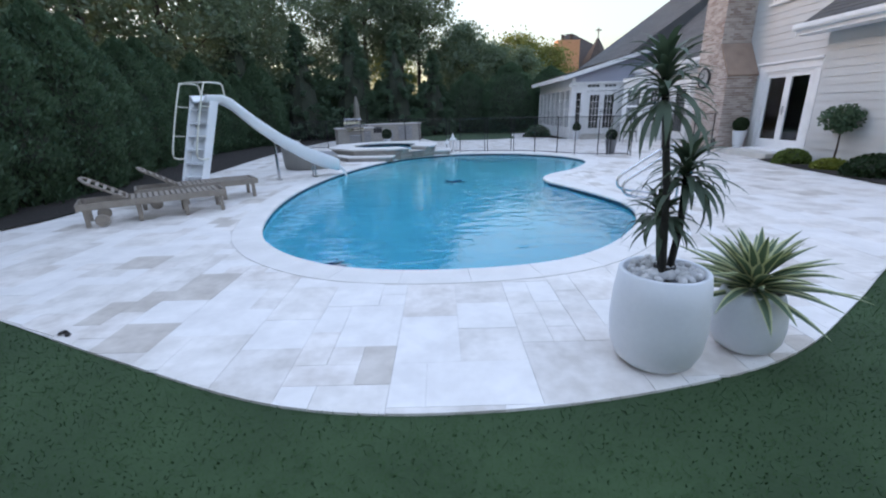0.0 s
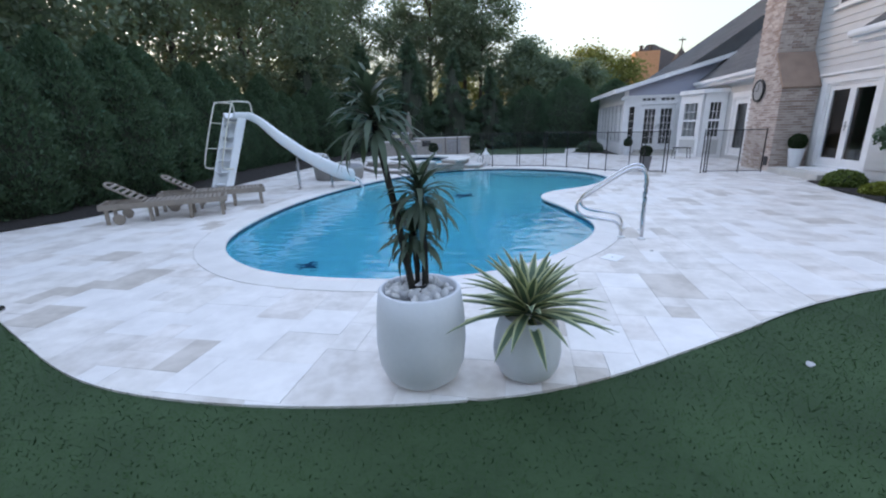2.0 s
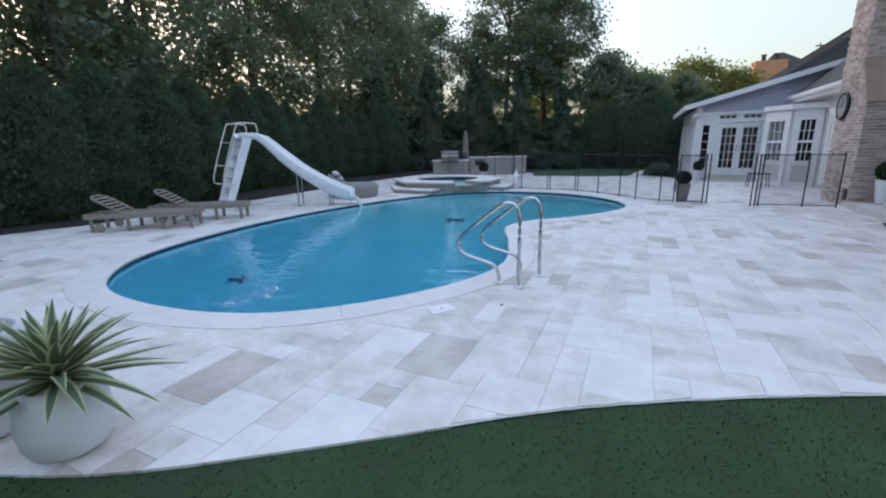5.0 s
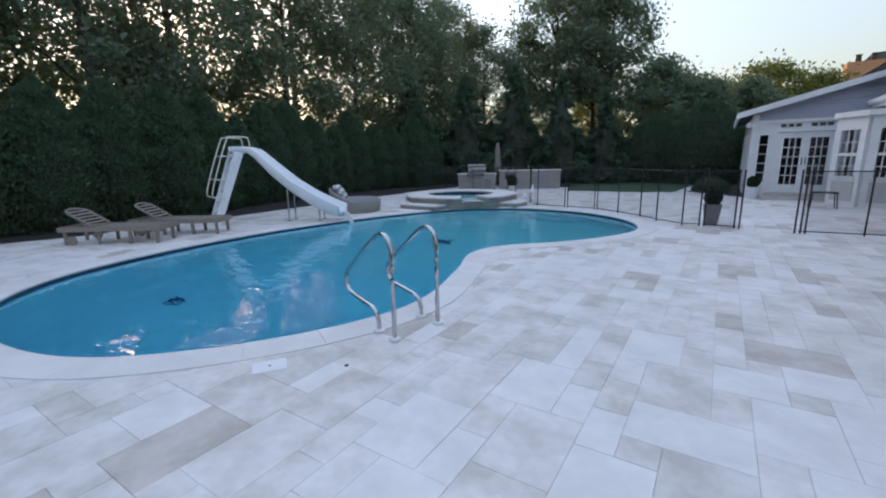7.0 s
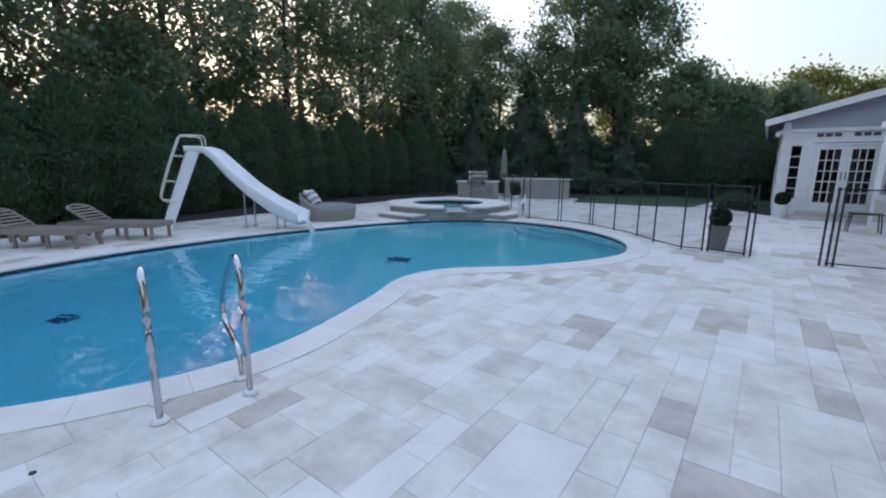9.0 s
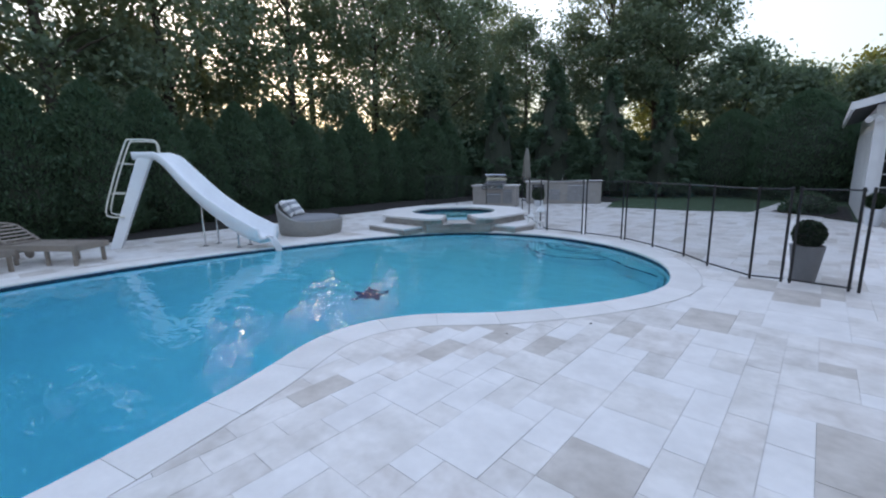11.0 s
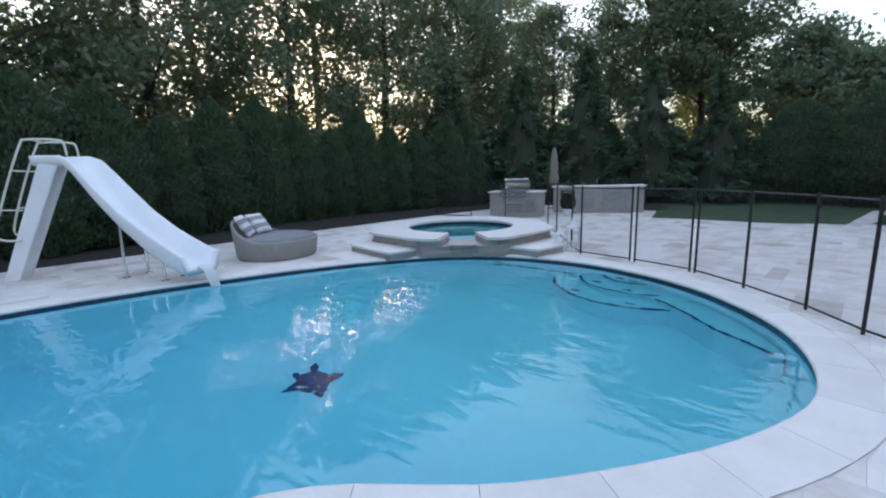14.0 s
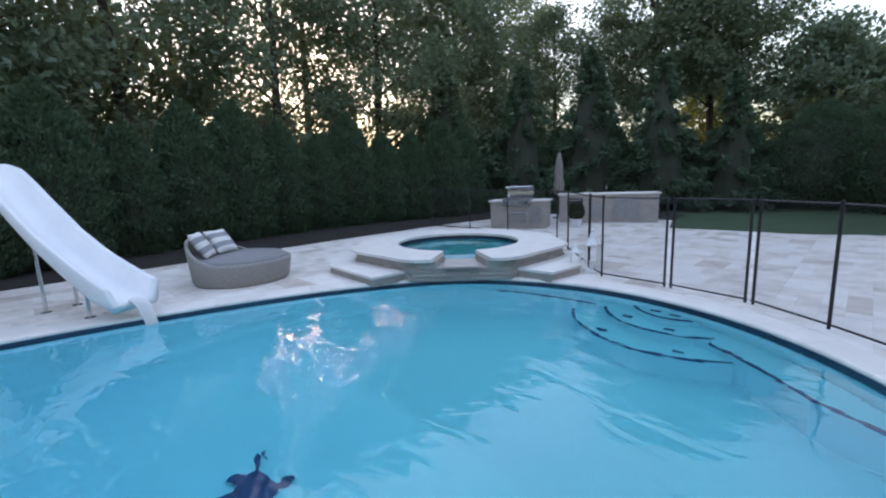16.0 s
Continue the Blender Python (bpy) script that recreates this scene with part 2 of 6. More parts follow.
def tube(pts, r, n=10, bm=None, closed=False):
    """A round tube along points, r may be a list."""
    bm = bm or bmesh.new()
    pts = [Vector(p) for p in pts]
    k = len(pts)
    rings = []
    for i, p in enumerate(pts):
        a = pts[i - 1] if (i > 0 or closed) else p
        b = pts[(i + 1) % k] if (i < k - 1 or closed) else p
        q = (b - a).to_track_quat("Z", "Y")
        rr = r[i] if isinstance(r, (list, tuple)) else r
        rings.append([bm.verts.new(p + q @ Vector((rr * math.cos(2 * math.pi * j / n), rr * math.sin(2 * math.pi * j / n), 0))) for j in range(n)])
    for i in range(k if closed else k - 1):
        ra, rb = rings[i], rings[(i + 1) % k]
        for j in range(n):
            bm.faces.new((ra[j], ra[(j + 1) % n], rb[(j + 1) % n], rb[j]))
    if not closed:
        bm.faces.new(rings[0])
        bm.faces.new(rings[-1])
    return bm


def smooth_path(pts, n=6, closed=False):
    """Catmull-Rom points through the given ones."""
    pts = [Vector(p) for p in pts]
    k, out = len(pts), []
    for i in range(k if closed else k - 1):
        if closed:
            p0, p1, p2, p3 = pts[i - 1], pts[i], pts[(i + 1) % k], pts[(i + 2) % k]
        else:
            p0, p1, p2, p3 = pts[max(i - 1, 0)], pts[i], pts[i + 1], pts[min(i + 2, k - 1)]
        for j in range(n):
            t = j / n
            out.append(0.5 * (2 * p1 + (p2 - p0) * t + (2 * p0 - 5 * p1 + 4 * p2 - p3) * t * t + (3 * p1 - p0 - 3 * p2 + p3) * t ** 3))
    if not closed:
        out.append(pts[-1])
    return out


def lathe(profile, n=32, bm=None):
    bm = bm or bmesh.new()
    rings = []
    for r, z in profile:
        if r < 1e-5:
            rings.append([bm.verts.new((0, 0, z))])
        else:
            rings.append([bm.verts.new((r * math.cos(2 * math.pi * j / n), r * math.sin(2 * math.pi * j / n), z)) for j in range(n)])
    for a, b in zip(rings, rings[1:]):
        for j in range(n):
            if len(a) == 1 and len(b) > 1:
                bm.faces.new((a[0], b[j], b[(j + 1) % n]))
            elif len(b) == 1 and len(a) > 1:
                bm.faces.new((a[j], a[(j + 1) % n], b[0]))
            elif len(a) > 1:
                bm.faces.new((a[j], a[(j + 1) % n], b[(j + 1) % n], b[j]))
    return bm


def prism(poly, z0, z1, bm=None):
    """A flat polygon drawn up from z0 to z1."""
    bm = bm or bmesh.new()
    lo = [bm.verts.new((p[0], p[1], z0)) for p in poly]
    hi = [bm.verts.new((p[0], p[1], z1)) for p in poly]
    bm.faces.new(lo)
    bm.faces.new(hi)
    k = len(poly)
    for i in range(k):
        bm.faces.new((lo[i], lo[(i + 1) % k], hi[(i + 1) % k], hi[i]))
    return bm


def sheet(outer, holes, z):
    """A flat sheet with holes."""
    bm = bmesh.new()
    for loop in (outer, *holes):
        vs = [bm.verts.new((p[0], p[1], z)) for p in loop]
        for i in range(len(vs)):
            bm.edges.new((vs[i], vs[(i + 1) % len(vs)]))
    bmesh.ops.triangle_fill(bm, use_beauty=True, edges=bm.edges[:], normal=(0, 0, 1))
    bm.normal_update()
    for f in bm.faces:
        if f.normal.z < 0:
            f.normal_flip()
    me = bpy.data.meshes.new("sheet")
    bm.to_mesh(me)
    bm.free()
    return me


def inside(p, poly):
    c, k = False, len(poly)
    for i in range(k):
        a, b = poly[i], poly[i - 1]
        if (a[1] > p[1]) != (b[1] > p[1]) and p[0] < (b[0] - a[0]) * (p[1] - a[1]) / (b[1] - a[1]) + a[0]:
            c = not c
    return c


def offset_loop(loop, d):
    """A counter-clockwise closed loop moved outward by d."""
    out, k = [], len(loop)
    for i in range(k):
        t = (Vector(loop[(i + 1) % k]) - Vector(loop[i - 1])).to_2d().normalized()
        out.append(Vector((loop[i][0] + t.y * d, loop[i][1] - t.x * d, 0)))
    return out


def leaves_mesh(name, centres, a, b, material, rng, up=0.0, normals=None):
    """Many small four-sided leaves, half-length a and half-width b, turned at random or along given ways."""
    c = np.asarray(centres, float)
    k = len(c)
    u = rng.normal(size=(k, 3)) if normals is None else np.asarray(normals) + rng.normal(size=(k, 3)) * 0.35
    u[:, 2] += up
    u /= np.linalg.norm(u, axis=1)[:, None]
    w = np.cross(u, rng.normal(size=(k, 3)))
    w /= np.linalg.norm(w, axis=1)[:, None] + 1e-9
    s = rng.uniform(0.7, 1.35, (k, 1))
    v = np.stack([c + u * a * s, c + w * b * s, c - u * a * s, c - w * b * s], 1).reshape(-1, 3)
    me = bpy.data.meshes.new(name)
    me.vertices.add(4 * k)
    me.vertices.foreach_set("co", v.ravel())
    me.loops.add(4 * k)
    me.loops.foreach_set("vertex_index", np.arange(4 * k))
    me.polygons.add(k)
    me.polygons.foreach_set("loop_start", np.arange(k) * 4)
    me.update(calc_edges=True)
    me.materials.append(material)
    return me


# ---- pool, patio, lawn ----
POOL = [p for p in smooth_path([
    (0.3, 3.90, 0), (1.6, 4.26, 0), (2.62, 5.38, 0), (3.07, 6.7, 0), (2.74, 8.2, 0), (2.37, 9.28, 0), (2.60, 10.12, 0), (3.44, 10.98, 0),
    (4.18, 12.2, 0), (4.39, 13.3, 0), (3.88, 14.62, 0), (2.58, 15.68, 0), (0.85, 15.98, 0), (-0.85, 15.28, 0), (-1.95, 13.6, 0), (-2.65, 11.4, 0),
    (-2.94, 9.2, 0), (-2.83, 7.1, 0), (-2.28, 5.22, 0), (-1.15, 4.13, 0)], 7, closed=True)]
WATER_Z = -0.075
COPE = 0.36
COPING_OUT = offset_loop(POOL, COPE)
LAWN_EDGE = smooth_path([(-7.4, 5.3, 0), (-5.3, 3.82, 0), (-3.6, 3.06, 0), (-2.1, 2.37, 0), (-0.85, 1.87, 0), (0.2, 1.78, 0), (1.3, 1.93, 0), (2.3, 2.27, 0),
                         (3.4, 3.02, 0), (4.35, 3.72, 0), (5.5, 4.35, 0), (6.8, 4.9, 0), (8.3, 5.3, 0)], 6)
PATIO = [Vector(p) for p in LAWN_EDGE] + [Vector(p) for p in (
    (8.2, 7.6, 0), (8.5, 10.2, 0), (8.85, 11.8, 0), (10.0, 12.2, 0), (10.0, 22.3, 0), (6.6, 22.3, 0), (5.9, 23.3, 0), (6.2, 29.2, 0), (4.6, 28.6, 0),
    (4.15, 24.1, 0), (2.6, 23.5, 0), (-0.3, 23.4, 0), (-0.9, 25.6, 0), (-6.3, 26.2, 0), (-6.9, 21.0, 0), (-6.75, 16.0, 0), (-6.5, 12.7, 0), (-6.3, 9.9, 0), (-6.3, 6.6, 0))]

far = 600
ground = part("ground", sheet([(-far, -far), (far, -far), (far, far), (-far, far)], [offset_loop(POOL, 0.1)], -0.018), M_GRASS)
tagged(ground, "dark green mown lawn around the pool patio", "ground", kind="structure")
slab = part("patio_bed", sheet(PATIO, [offset_loop(POOL, 0.06)], -0.006), M_GROUT)
tagged(slab, "grey bedding under the travertine paving", "pavement", kind="structure")


def floor_depth(x, y):
    """Pool floor: shallow at the far end, deep at the near end."""
    t = min(max((13.2 - y) / 6.0, 0), 1)
    return -1.15 - 1.05 * t * t * (3 - 2 * t)


# basin: walls curve into a sloping floor
basin = thing("pool_basin", pose(0, 0, 0), "kidney-shaped pool basin in pale blue plaster", "swimming pool", kind="structure")
bm = bmesh.new()
ctr = Vector((0.6, 9.7, 0))
rings = []
for inset, drop in ((0.0, 0.0), (0.0, 0.82), (0.06, 0.92), (0.2, 0.985), (0.45, 1.0)):
    loop = offset_loop(POOL, -inset)
    rings.append([bm.verts.new((p.x, p.y, -0.20 + (floor_depth(p.x, p.y) + 0.20) * drop)) for p in loop])
for a, b in zip(rings, rings[1:]):
    for i in range(len(a)):
        bm.faces.new((a[i], a[(i + 1) % len(a)], b[(i + 1) % len(b)], b[i]))
part("basin_wall", bm, M_PLASTER, basin, smooth=True)
rim = offset_loop(POOL, -0.44)
bm = bmesh.new()
xs, ys = np.arange(-3.6, 4.6, 0.2), np.arange(3.8, 16.0, 0.2)
grid = {}
for i, x in enumerate(xs):
    for j, y in enumerate(ys):
        grid[i, j] = bm.verts.new((x, y, floor_depth(x, y) - 0.002))
wide = offset_loop(POOL, 0.05)
for i in range(len(xs) - 1):
    for j in range(len(ys) - 1):
        if all(inside((grid[k].co.x, grid[k].co.y), wide) for k in ((i, j), (i + 1, j), (i + 1, j + 1), (i, j + 1))):
            bm.faces.new((grid[i, j], grid[i + 1, j], grid[i + 1, j + 1], grid[i, j + 1]))
for v in [v for v in bm.verts if not v.link_faces]:
    bm.verts.remove(v)
part("basin_floor", bm, M_PLASTER, basin, smooth=True)
# dark tile band at the waterline
bm = bmesh.new()
hi = [bm.verts.new((p.x, p.y, -0.035)) for p in offset_loop(POOL, 0.005)]
lo = [bm.verts.new((p.x, p.y, -0.205)) for p in offset_loop(POOL, 0.005)]
for i in range(len(hi)):
    bm.faces.new((hi[i], hi[(i + 1) % len(hi)], lo[(i + 1) % len(hi)], lo[i]))
part("waterline_band", bm, M_BAND, basin, "dark blue glazed waterline tiles")


def pool_step(centre, radius, z, name):
    """Rounded underwater step that follows the pool wall, with a dark mosaic edge line."""
    c = Vector(centre)
    inner = offset_loop(POOL, -0.02)
    poly = [p for p in (c + Vector((radius * math.cos(a), radius * math.sin(a), 0)) for a in np.linspace(0, 2 * math.pi, 49)[:-1])
            if inside((p.x, p.y), inner)]
    poly.sort(key=lambda p: math.atan2(p.y - c.y, p.x - c.x))
    gap = max(range(len(poly)), key=lambda i: (poly[(i + 1) % len(poly)] - poly[i]).length)
    poly = poly[gap + 1:] + poly[:gap + 1]
    back = sorted((p for p in inner if (p - c).length < radius), key=lambda p: -((p - poly[0]).length - (p - poly[-1]).length))
    o = part(name, prism([*poly, *back], floor_depth(c.x, c.y) - 0.05, z), M_PLASTER, basin)
    part("step_edge_line", tube([p + Vector((0, 0, z + 0.004)) for p in poly[1:-1]], 0.022, 6), M_MOSAIC, o, "dark blue mosaic edge line")
    for k in (len(poly) // 3, 2 * len(poly) // 3):
        d = (c - poly[k]).normalized() * 0.16
        part("mosaic_mark", box(-0.06, -0.03, 0, 0.06, 0.03, 0.008, m=Matrix.Translation(poly[k] + d + Vector((0, 0, z)))), M_MOSAIC, o)
    return o


STEP_C = (2.06, 16.12, 0)
pool_step(STEP_C, 0.53, -0.30, "pool_step")
pool_step(STEP_C, 0.88, -0.48, "pool_step")
pool_step(STEP_C, 1.30, -0.68, "pool_step")
# bench along the wall on both sides of the steps
n_pool = len(POOL)
i0 = min(range(n_pool), key=lambda i: (POOL[i] - Vector((4.12, 14.2, 0))).length)
i1 = min(range(n_pool), key=lambda i: (POOL[i] - Vector((-0.6, 15.45, 0))).length)
outer_b = [offset_loop(POOL, -0.02)[i] for i in range(i0, i1 + 1)]
def bench_width(p):
    """Wide beside the steps, closing quickly at one end and slowly at the other."""
    if p.x > STEP_C[0]:
        return 0.04 + 0.36 * min(1.0, max(0.0, (4.14 - p.x) / 0.42)) ** 0.6
    return 0.04 + 0.15 * min(1.0, max(0.0, (p.x + 0.7) / 1.4))


taper = [bench_width(POOL[i]) for i in range(i0, i1 + 1)]
inner_b = [offset_loop(POOL, -taper[i - i0])[i] for i in range(i0, i1 + 1)]
bench = part("pool_bench", prism(outer_b + inner_b[::-1], -1.25, -0.48 - 0.004), M_PLASTER, basin)
for run in ([p for p in inner_b[:-1] if (p - Vector(STEP_C)).length > 0.88 and p.x > STEP_C[0]], [p for p in inner_b[1:-1] if (p - Vector(STEP_C)).length > 0.88 and p.x < STEP_C[0]]):
    part("bench_edge_line", tube([p + Vector((0, 0, -0.478)) for p in run], 0.022, 6), M_MOSAIC, bench, "dark blue mosaic edge line")


def turtle(x, y, scale, turn, z):
    """Sea turtle in dark mosaic: shell, head and four flippers, flat on the plaster."""
    bm = bmesh.new()

    def blob(cx, cy, rx, ry, a):
        vs = []
        for i in range(14):
            t = 2 * math.pi * i / 14
            px, py = rx * math.cos(t), ry * math.sin(t)
            vs.append(bm.verts.new((cx + px * math.cos(a) - py * math.sin(a), cy + px * math.sin(a) + py * math.cos(a), 0)))
        bm.faces.new(vs)
    blob(0, 0, 0.30, 0.23, 0)
    blob(0.38, 0, 0.10, 0.075, 0)
    for sx, sy, r, a in ((0.24, 0.27, 0.2, 1.0), (0.24, -0.27, 0.2, -1.0), (-0.27, 0.2, 0.12, 2.3), (-0.27, -0.2, 0.12, -2.3)):
        blob(sx, sy, r, 0.065, a)
    g = bmesh.ops.extrude_face_region(bm, geom=bm.faces[:])
    bmesh.ops.translate(bm, verts=[v for v in g["geom"] if isinstance(v, bmesh.types.BMVert)], vec=(0, 0, 0.012))
    o = part("turtle_mosaic", bm, M_MOSAIC, basin, "dark blue sea turtle mosaic")
    slope = (floor_depth(x, y + 0.2) - floor_depth(x, y - 0.2)) / 0.4
    o.matrix_basis = Matrix.Translation((x, y, z)) @ Matrix.Rotation(math.atan(slope), 4, "X") @ Matrix.Rotation(turn, 4, "Z") @ Matrix.Scale(scale, 4)


turtle(0.42, 11.38, 0.66, radians(200), floor_depth(0.42, 11.38) + 0.012)
turtle(-1.70, 6.38, 0.42, radians(40), floor_depth(-1.70, 6.38) + 0.012)

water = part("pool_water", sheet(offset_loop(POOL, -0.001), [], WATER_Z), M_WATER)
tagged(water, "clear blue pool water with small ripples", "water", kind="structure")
water.visible_shadow = False

# beds of dark mulch
def bed(name, loop, z, label):
    o = part(name, sheet(loop, [], z), M_MULCH)
    tagged(o, label, "planting bed", kind="structure")
    return o


bed("mulch_bed", [(-6.6, 5.3), (-6.26, 6.6), (-6.26, 9.9), (-6.46, 12.7), (-6.71, 16.0), (-6.86, 21.0), (-6.3, 26.18), (-0.95, 25.65), (-1.0, 27.5), (-7, 33), (-16, 33), (-16, 1), (-7.5, 2.5)],
    0.02, "dark mulch under the hedge beside the patio")
bed("mulch_bed", [(8.24, 5.3), (8.16, 7.6), (8.46, 10.2), (8.8, 11.85), (9.98, 11.85), (9.98, 5.3)], 0.025, "dark mulch bed along the house wall")
bed("mulch_bed", [(4.6, 24.4), (5.9, 23.4), (6.5, 22.4), (6.55, 27.5), (5.2, 27.2)], 0.02, "dark mulch bed at the sunroom corner")
bed("mulch_bed", [(-1.0, 29.8), (12, 29.8), (12, 37), (-7, 37), (-7, 33)], -0.03, "dark mulch under the far hedge")


# ---- spa ----
def octagon(cx, cy, r, turn=22.5, sx=1.0):
    return [Vector((cx + sx * r * math.cos(radians(turn + 45 * i)), cy + r * math.sin(radians(turn + 45 * i)), 0)) for i in range(8)]


SPA = Vector((-2.06, 16.45, 0))
SPA_R, SPA_H, SPA_IN = 2.12, 0.36, 1.18
SPA_TURN = -46  # way from the spa to the pool
spa = thing("raised_spa", Matrix.Translation(SPA) @ Matrix.Rotation(radians(SPA_TURN), 4, "Z"),
            "raised octagonal stone spa with travertine rim beside the pool", "hot tub")


def notch_ring(r_out, r_in, z0, z1, n=48, gap=0.30):
    """Eight-sided outside, round inside, open by a notch towards +x."""
    bm = bmesh.new()
    prev = None
    for k in range(n + 1):
        a0 = math.asin(gap / r_in)
        a = a0 + (2 * math.pi - 2 * a0) * k / n
        w = ((a + math.pi / 8) % (math.pi / 4)) - math.pi / 8
        ro = r_out * math.cos(math.pi / 8) / math.cos(w)
        row = [bm.verts.new((rr * math.cos(a), rr * math.sin(a), zz)) for rr, zz in ((r_in, z0), (ro, z0), (ro, z1), (r_in, z1))]
        if prev:
            for j in range(4):
                bm.faces.new((prev[j], prev[(j + 1) % 4], row[(j + 1) % 4], row[j]))
        else:
            bm.faces.new(row)
        prev = row
    bm.faces.new(prev)
    return bm


part("spa_wall", notch_ring(SPA_R - 0.1, SPA_IN + 0.06, -0.01, SPA_H - 0.16, gap=0.0002), M_STONE, spa, "stacked tan and grey ledge stone")
part("spa_upper_wall", notch_ring(SPA_R - 0.1, SPA_IN + 0.06, SPA_H - 0.16, SPA_H - 0.05, gap=0.26), M_STONE, spa, "stacked tan and grey ledge stone")
rim_bm = notch_ring(SPA_R, SPA_IN, SPA_H - 0.05, SPA_H, gap=0.27)
bmesh.ops.bevel(rim_bm, geom=[e for e in rim_bm.edges if e.is_manifold and e.calc_face_angle(0) > 0.9], offset=0.015, segments=2, affect="EDGES")
part("spa_rim", rim_bm, M_COPING, spa, "pale travertine rim")
part("spa_bowl", lathe([(SPA_IN + 0.07, SPA_H - 0.06), (SPA_IN + 0.05, -0.3), (0.9, -0.5), (0, -0.52)], 40), M_PLASTER, spa, smooth=True)
part("spa_band", lathe([(SPA_IN + 0.04, SPA_H - 0.055), (SPA_IN + 0.04, SPA_H - 0.16)], 40), M_BAND, spa, "dark blue tile band")
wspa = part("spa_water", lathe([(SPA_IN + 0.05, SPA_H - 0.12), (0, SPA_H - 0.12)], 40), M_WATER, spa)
wspa.visible_shadow = False
part("spillway", box(SPA_IN - 0.02, -0.27, SPA_H - 0.158, SPA_R - 0.17, 0.27, SPA_H - 0.125, 0.008), M_STONE, spa, "stone spillway lip")
for side in (1, -1):
    # low step on each side of the spill
    far_a = (24, 50, 76) if side > 0 else (24, 66, 108)
    pts = [(1.75 * math.cos(radians(a)), side * 1.75 * math.sin(radians(a))) for a in far_a]
    outp = [((2.5 if a < 70 else 2.15) * math.cos(radians(a)), side * (2.5 if a < 70 else 2.15) * math.sin(radians(a))) for a in (*far_a[:0:-1], 32)]
    part("spa_step", prism(pts + outp, -0.01, 0.11), M_STONE, spa, "ledge stone side step")
    part("spa_step_tread", prism([(x * 1.015, y * 1.015) for x, y in pts + outp], 0.11, 0.15), M_COPING, spa, "pale travertine tread")


# ledge stones laid in courses round the spa wall
rs = random.Random(31)
R_W = SPA_R - 0.1
for k in range(8):
    a0, a1 = radians(22.5 + 45 * k), radians(67.5 + 45 * k)
    p0, p1 = Vector((R_W * math.cos(a0), R_W * math.sin(a0), 0)), Vector((R_W * math.cos(a1), R_W * math.sin(a1), 0))
    d = (p1 - p0).normalized()
    for row_z0, row_z1 in ((0.0, 0.065), (0.065, 0.13), (0.13, 0.196)):
        u, ln_ = 0.0, (p1 - p0).length
        while u < ln_ - 0.02:
            w = min(rs.uniform(0.14, 0.36), ln_ - u)
            mm = Matrix.Translation(p0 + d * u) @ Matrix.Rotation(math.atan2(d.y, d.x), 4, "Z")
            part("ledge_stone", box(0.004, -rs.uniform(0.010, 0.03), row_z0 + 0.004, w - 0.004, 0.02, row_z1 - 0.002, 0.006), M_STONE, spa, m=mm)
            u += w


# ---- coping ----
coping = thing("pool_coping", pose(0, 0, 0), "pale bullnose travertine coping round the pool", "coping", kind="structure")
path_in, path_out = offset_loop(POOL, -0.025), COPING_OUT
lens_ = [0.0]
for i in range(n_pool):
    lens_.append(lens_[-1] + (POOL[(i + 1) % n_pool] - POOL[i]).length)
total = lens_[-1]


def along(loop, s):
    s %= total
    i = max(k for k in range(n_pool) if lens_[k] <= s)
    t = (s - lens_[i]) / (lens_[i + 1] - lens_[i])
    return loop[i].lerp(loop[(i + 1) % n_pool], t)


pieces = int(total / 0.62)
for k in range(pieces):
    s0, s1 = total * k / pieces + 0.0018, total * (k + 1) / pieces - 0.0018
    bm = bmesh.new()
    rows = []
    for q in range(4):
        s = s0 + (s1 - s0) * q / 3
        a, b = along(path_in, s), along(path_out, s)
        d = (b - a).normalized()
        prof = [(b - d * 0.003, -0.04), (b - d * 0.003, 0.003), (a + d * 0.03, 0.006), (a + d * 0.008, -0.004), (a, -0.022), (a + d * 0.01, -0.04)]
        rows.append([bm.verts.new((p.x, p.y, z)) for p, z in prof])
    for r0, r1 in zip(rows, rows[1:]):
        for j in range(6):
            bm.faces.new((r0[j], r0[(j + 1) % 6], r1[(j + 1) % 6], r1[j]))
    bm.faces.new(rows[0])
    bm.faces.new(rows[-1])
    part("coping_stone", bm, M_COPING, coping, smooth=False)


# ---- pool slide ----
SLIDE_A = Vector((-5.38, 9.15, 0))
LADDER = Matrix.Rotation(radians(72), 4, "Z")
slide = thing("pool_slide", Matrix.Translation(SLIDE_A), "white moulded pool slide with ladder and rails, running water", "pool slide")
W = 0.27
plan = smooth_path([Vector(p) - SLIDE_A for p in ((-5.17, 9.73, 0), (-4.97, 10.08, 0), (-4.55, 10.36, 0), (-3.65, 10.78, 0), (-2.66, 11.24, 0))], 9)
arc = [0.0]
for a, b in zip(plan, plan[1:]):
    arc.append(arc[-1] + (b - a).length)
run = [a / arc[-1] for a in arc]
top_z = np.interp(run, [0, 0.17, 0.24, 0.40, 0.57, 0.75, 0.88, 1], [1.98, 1.98, 1.90, 1.48, 1.08, 0.76, 0.57, 0.42])
bot_z = np.interp(run, [0, 0.16, 0.23, 0.38, 0.55, 0.72, 0.85, 1], [1.82, 1.82, 1.68, 1.21, 0.79, 0.45, 0.24, 0.12])
bm = bmesh.new()
rows = []
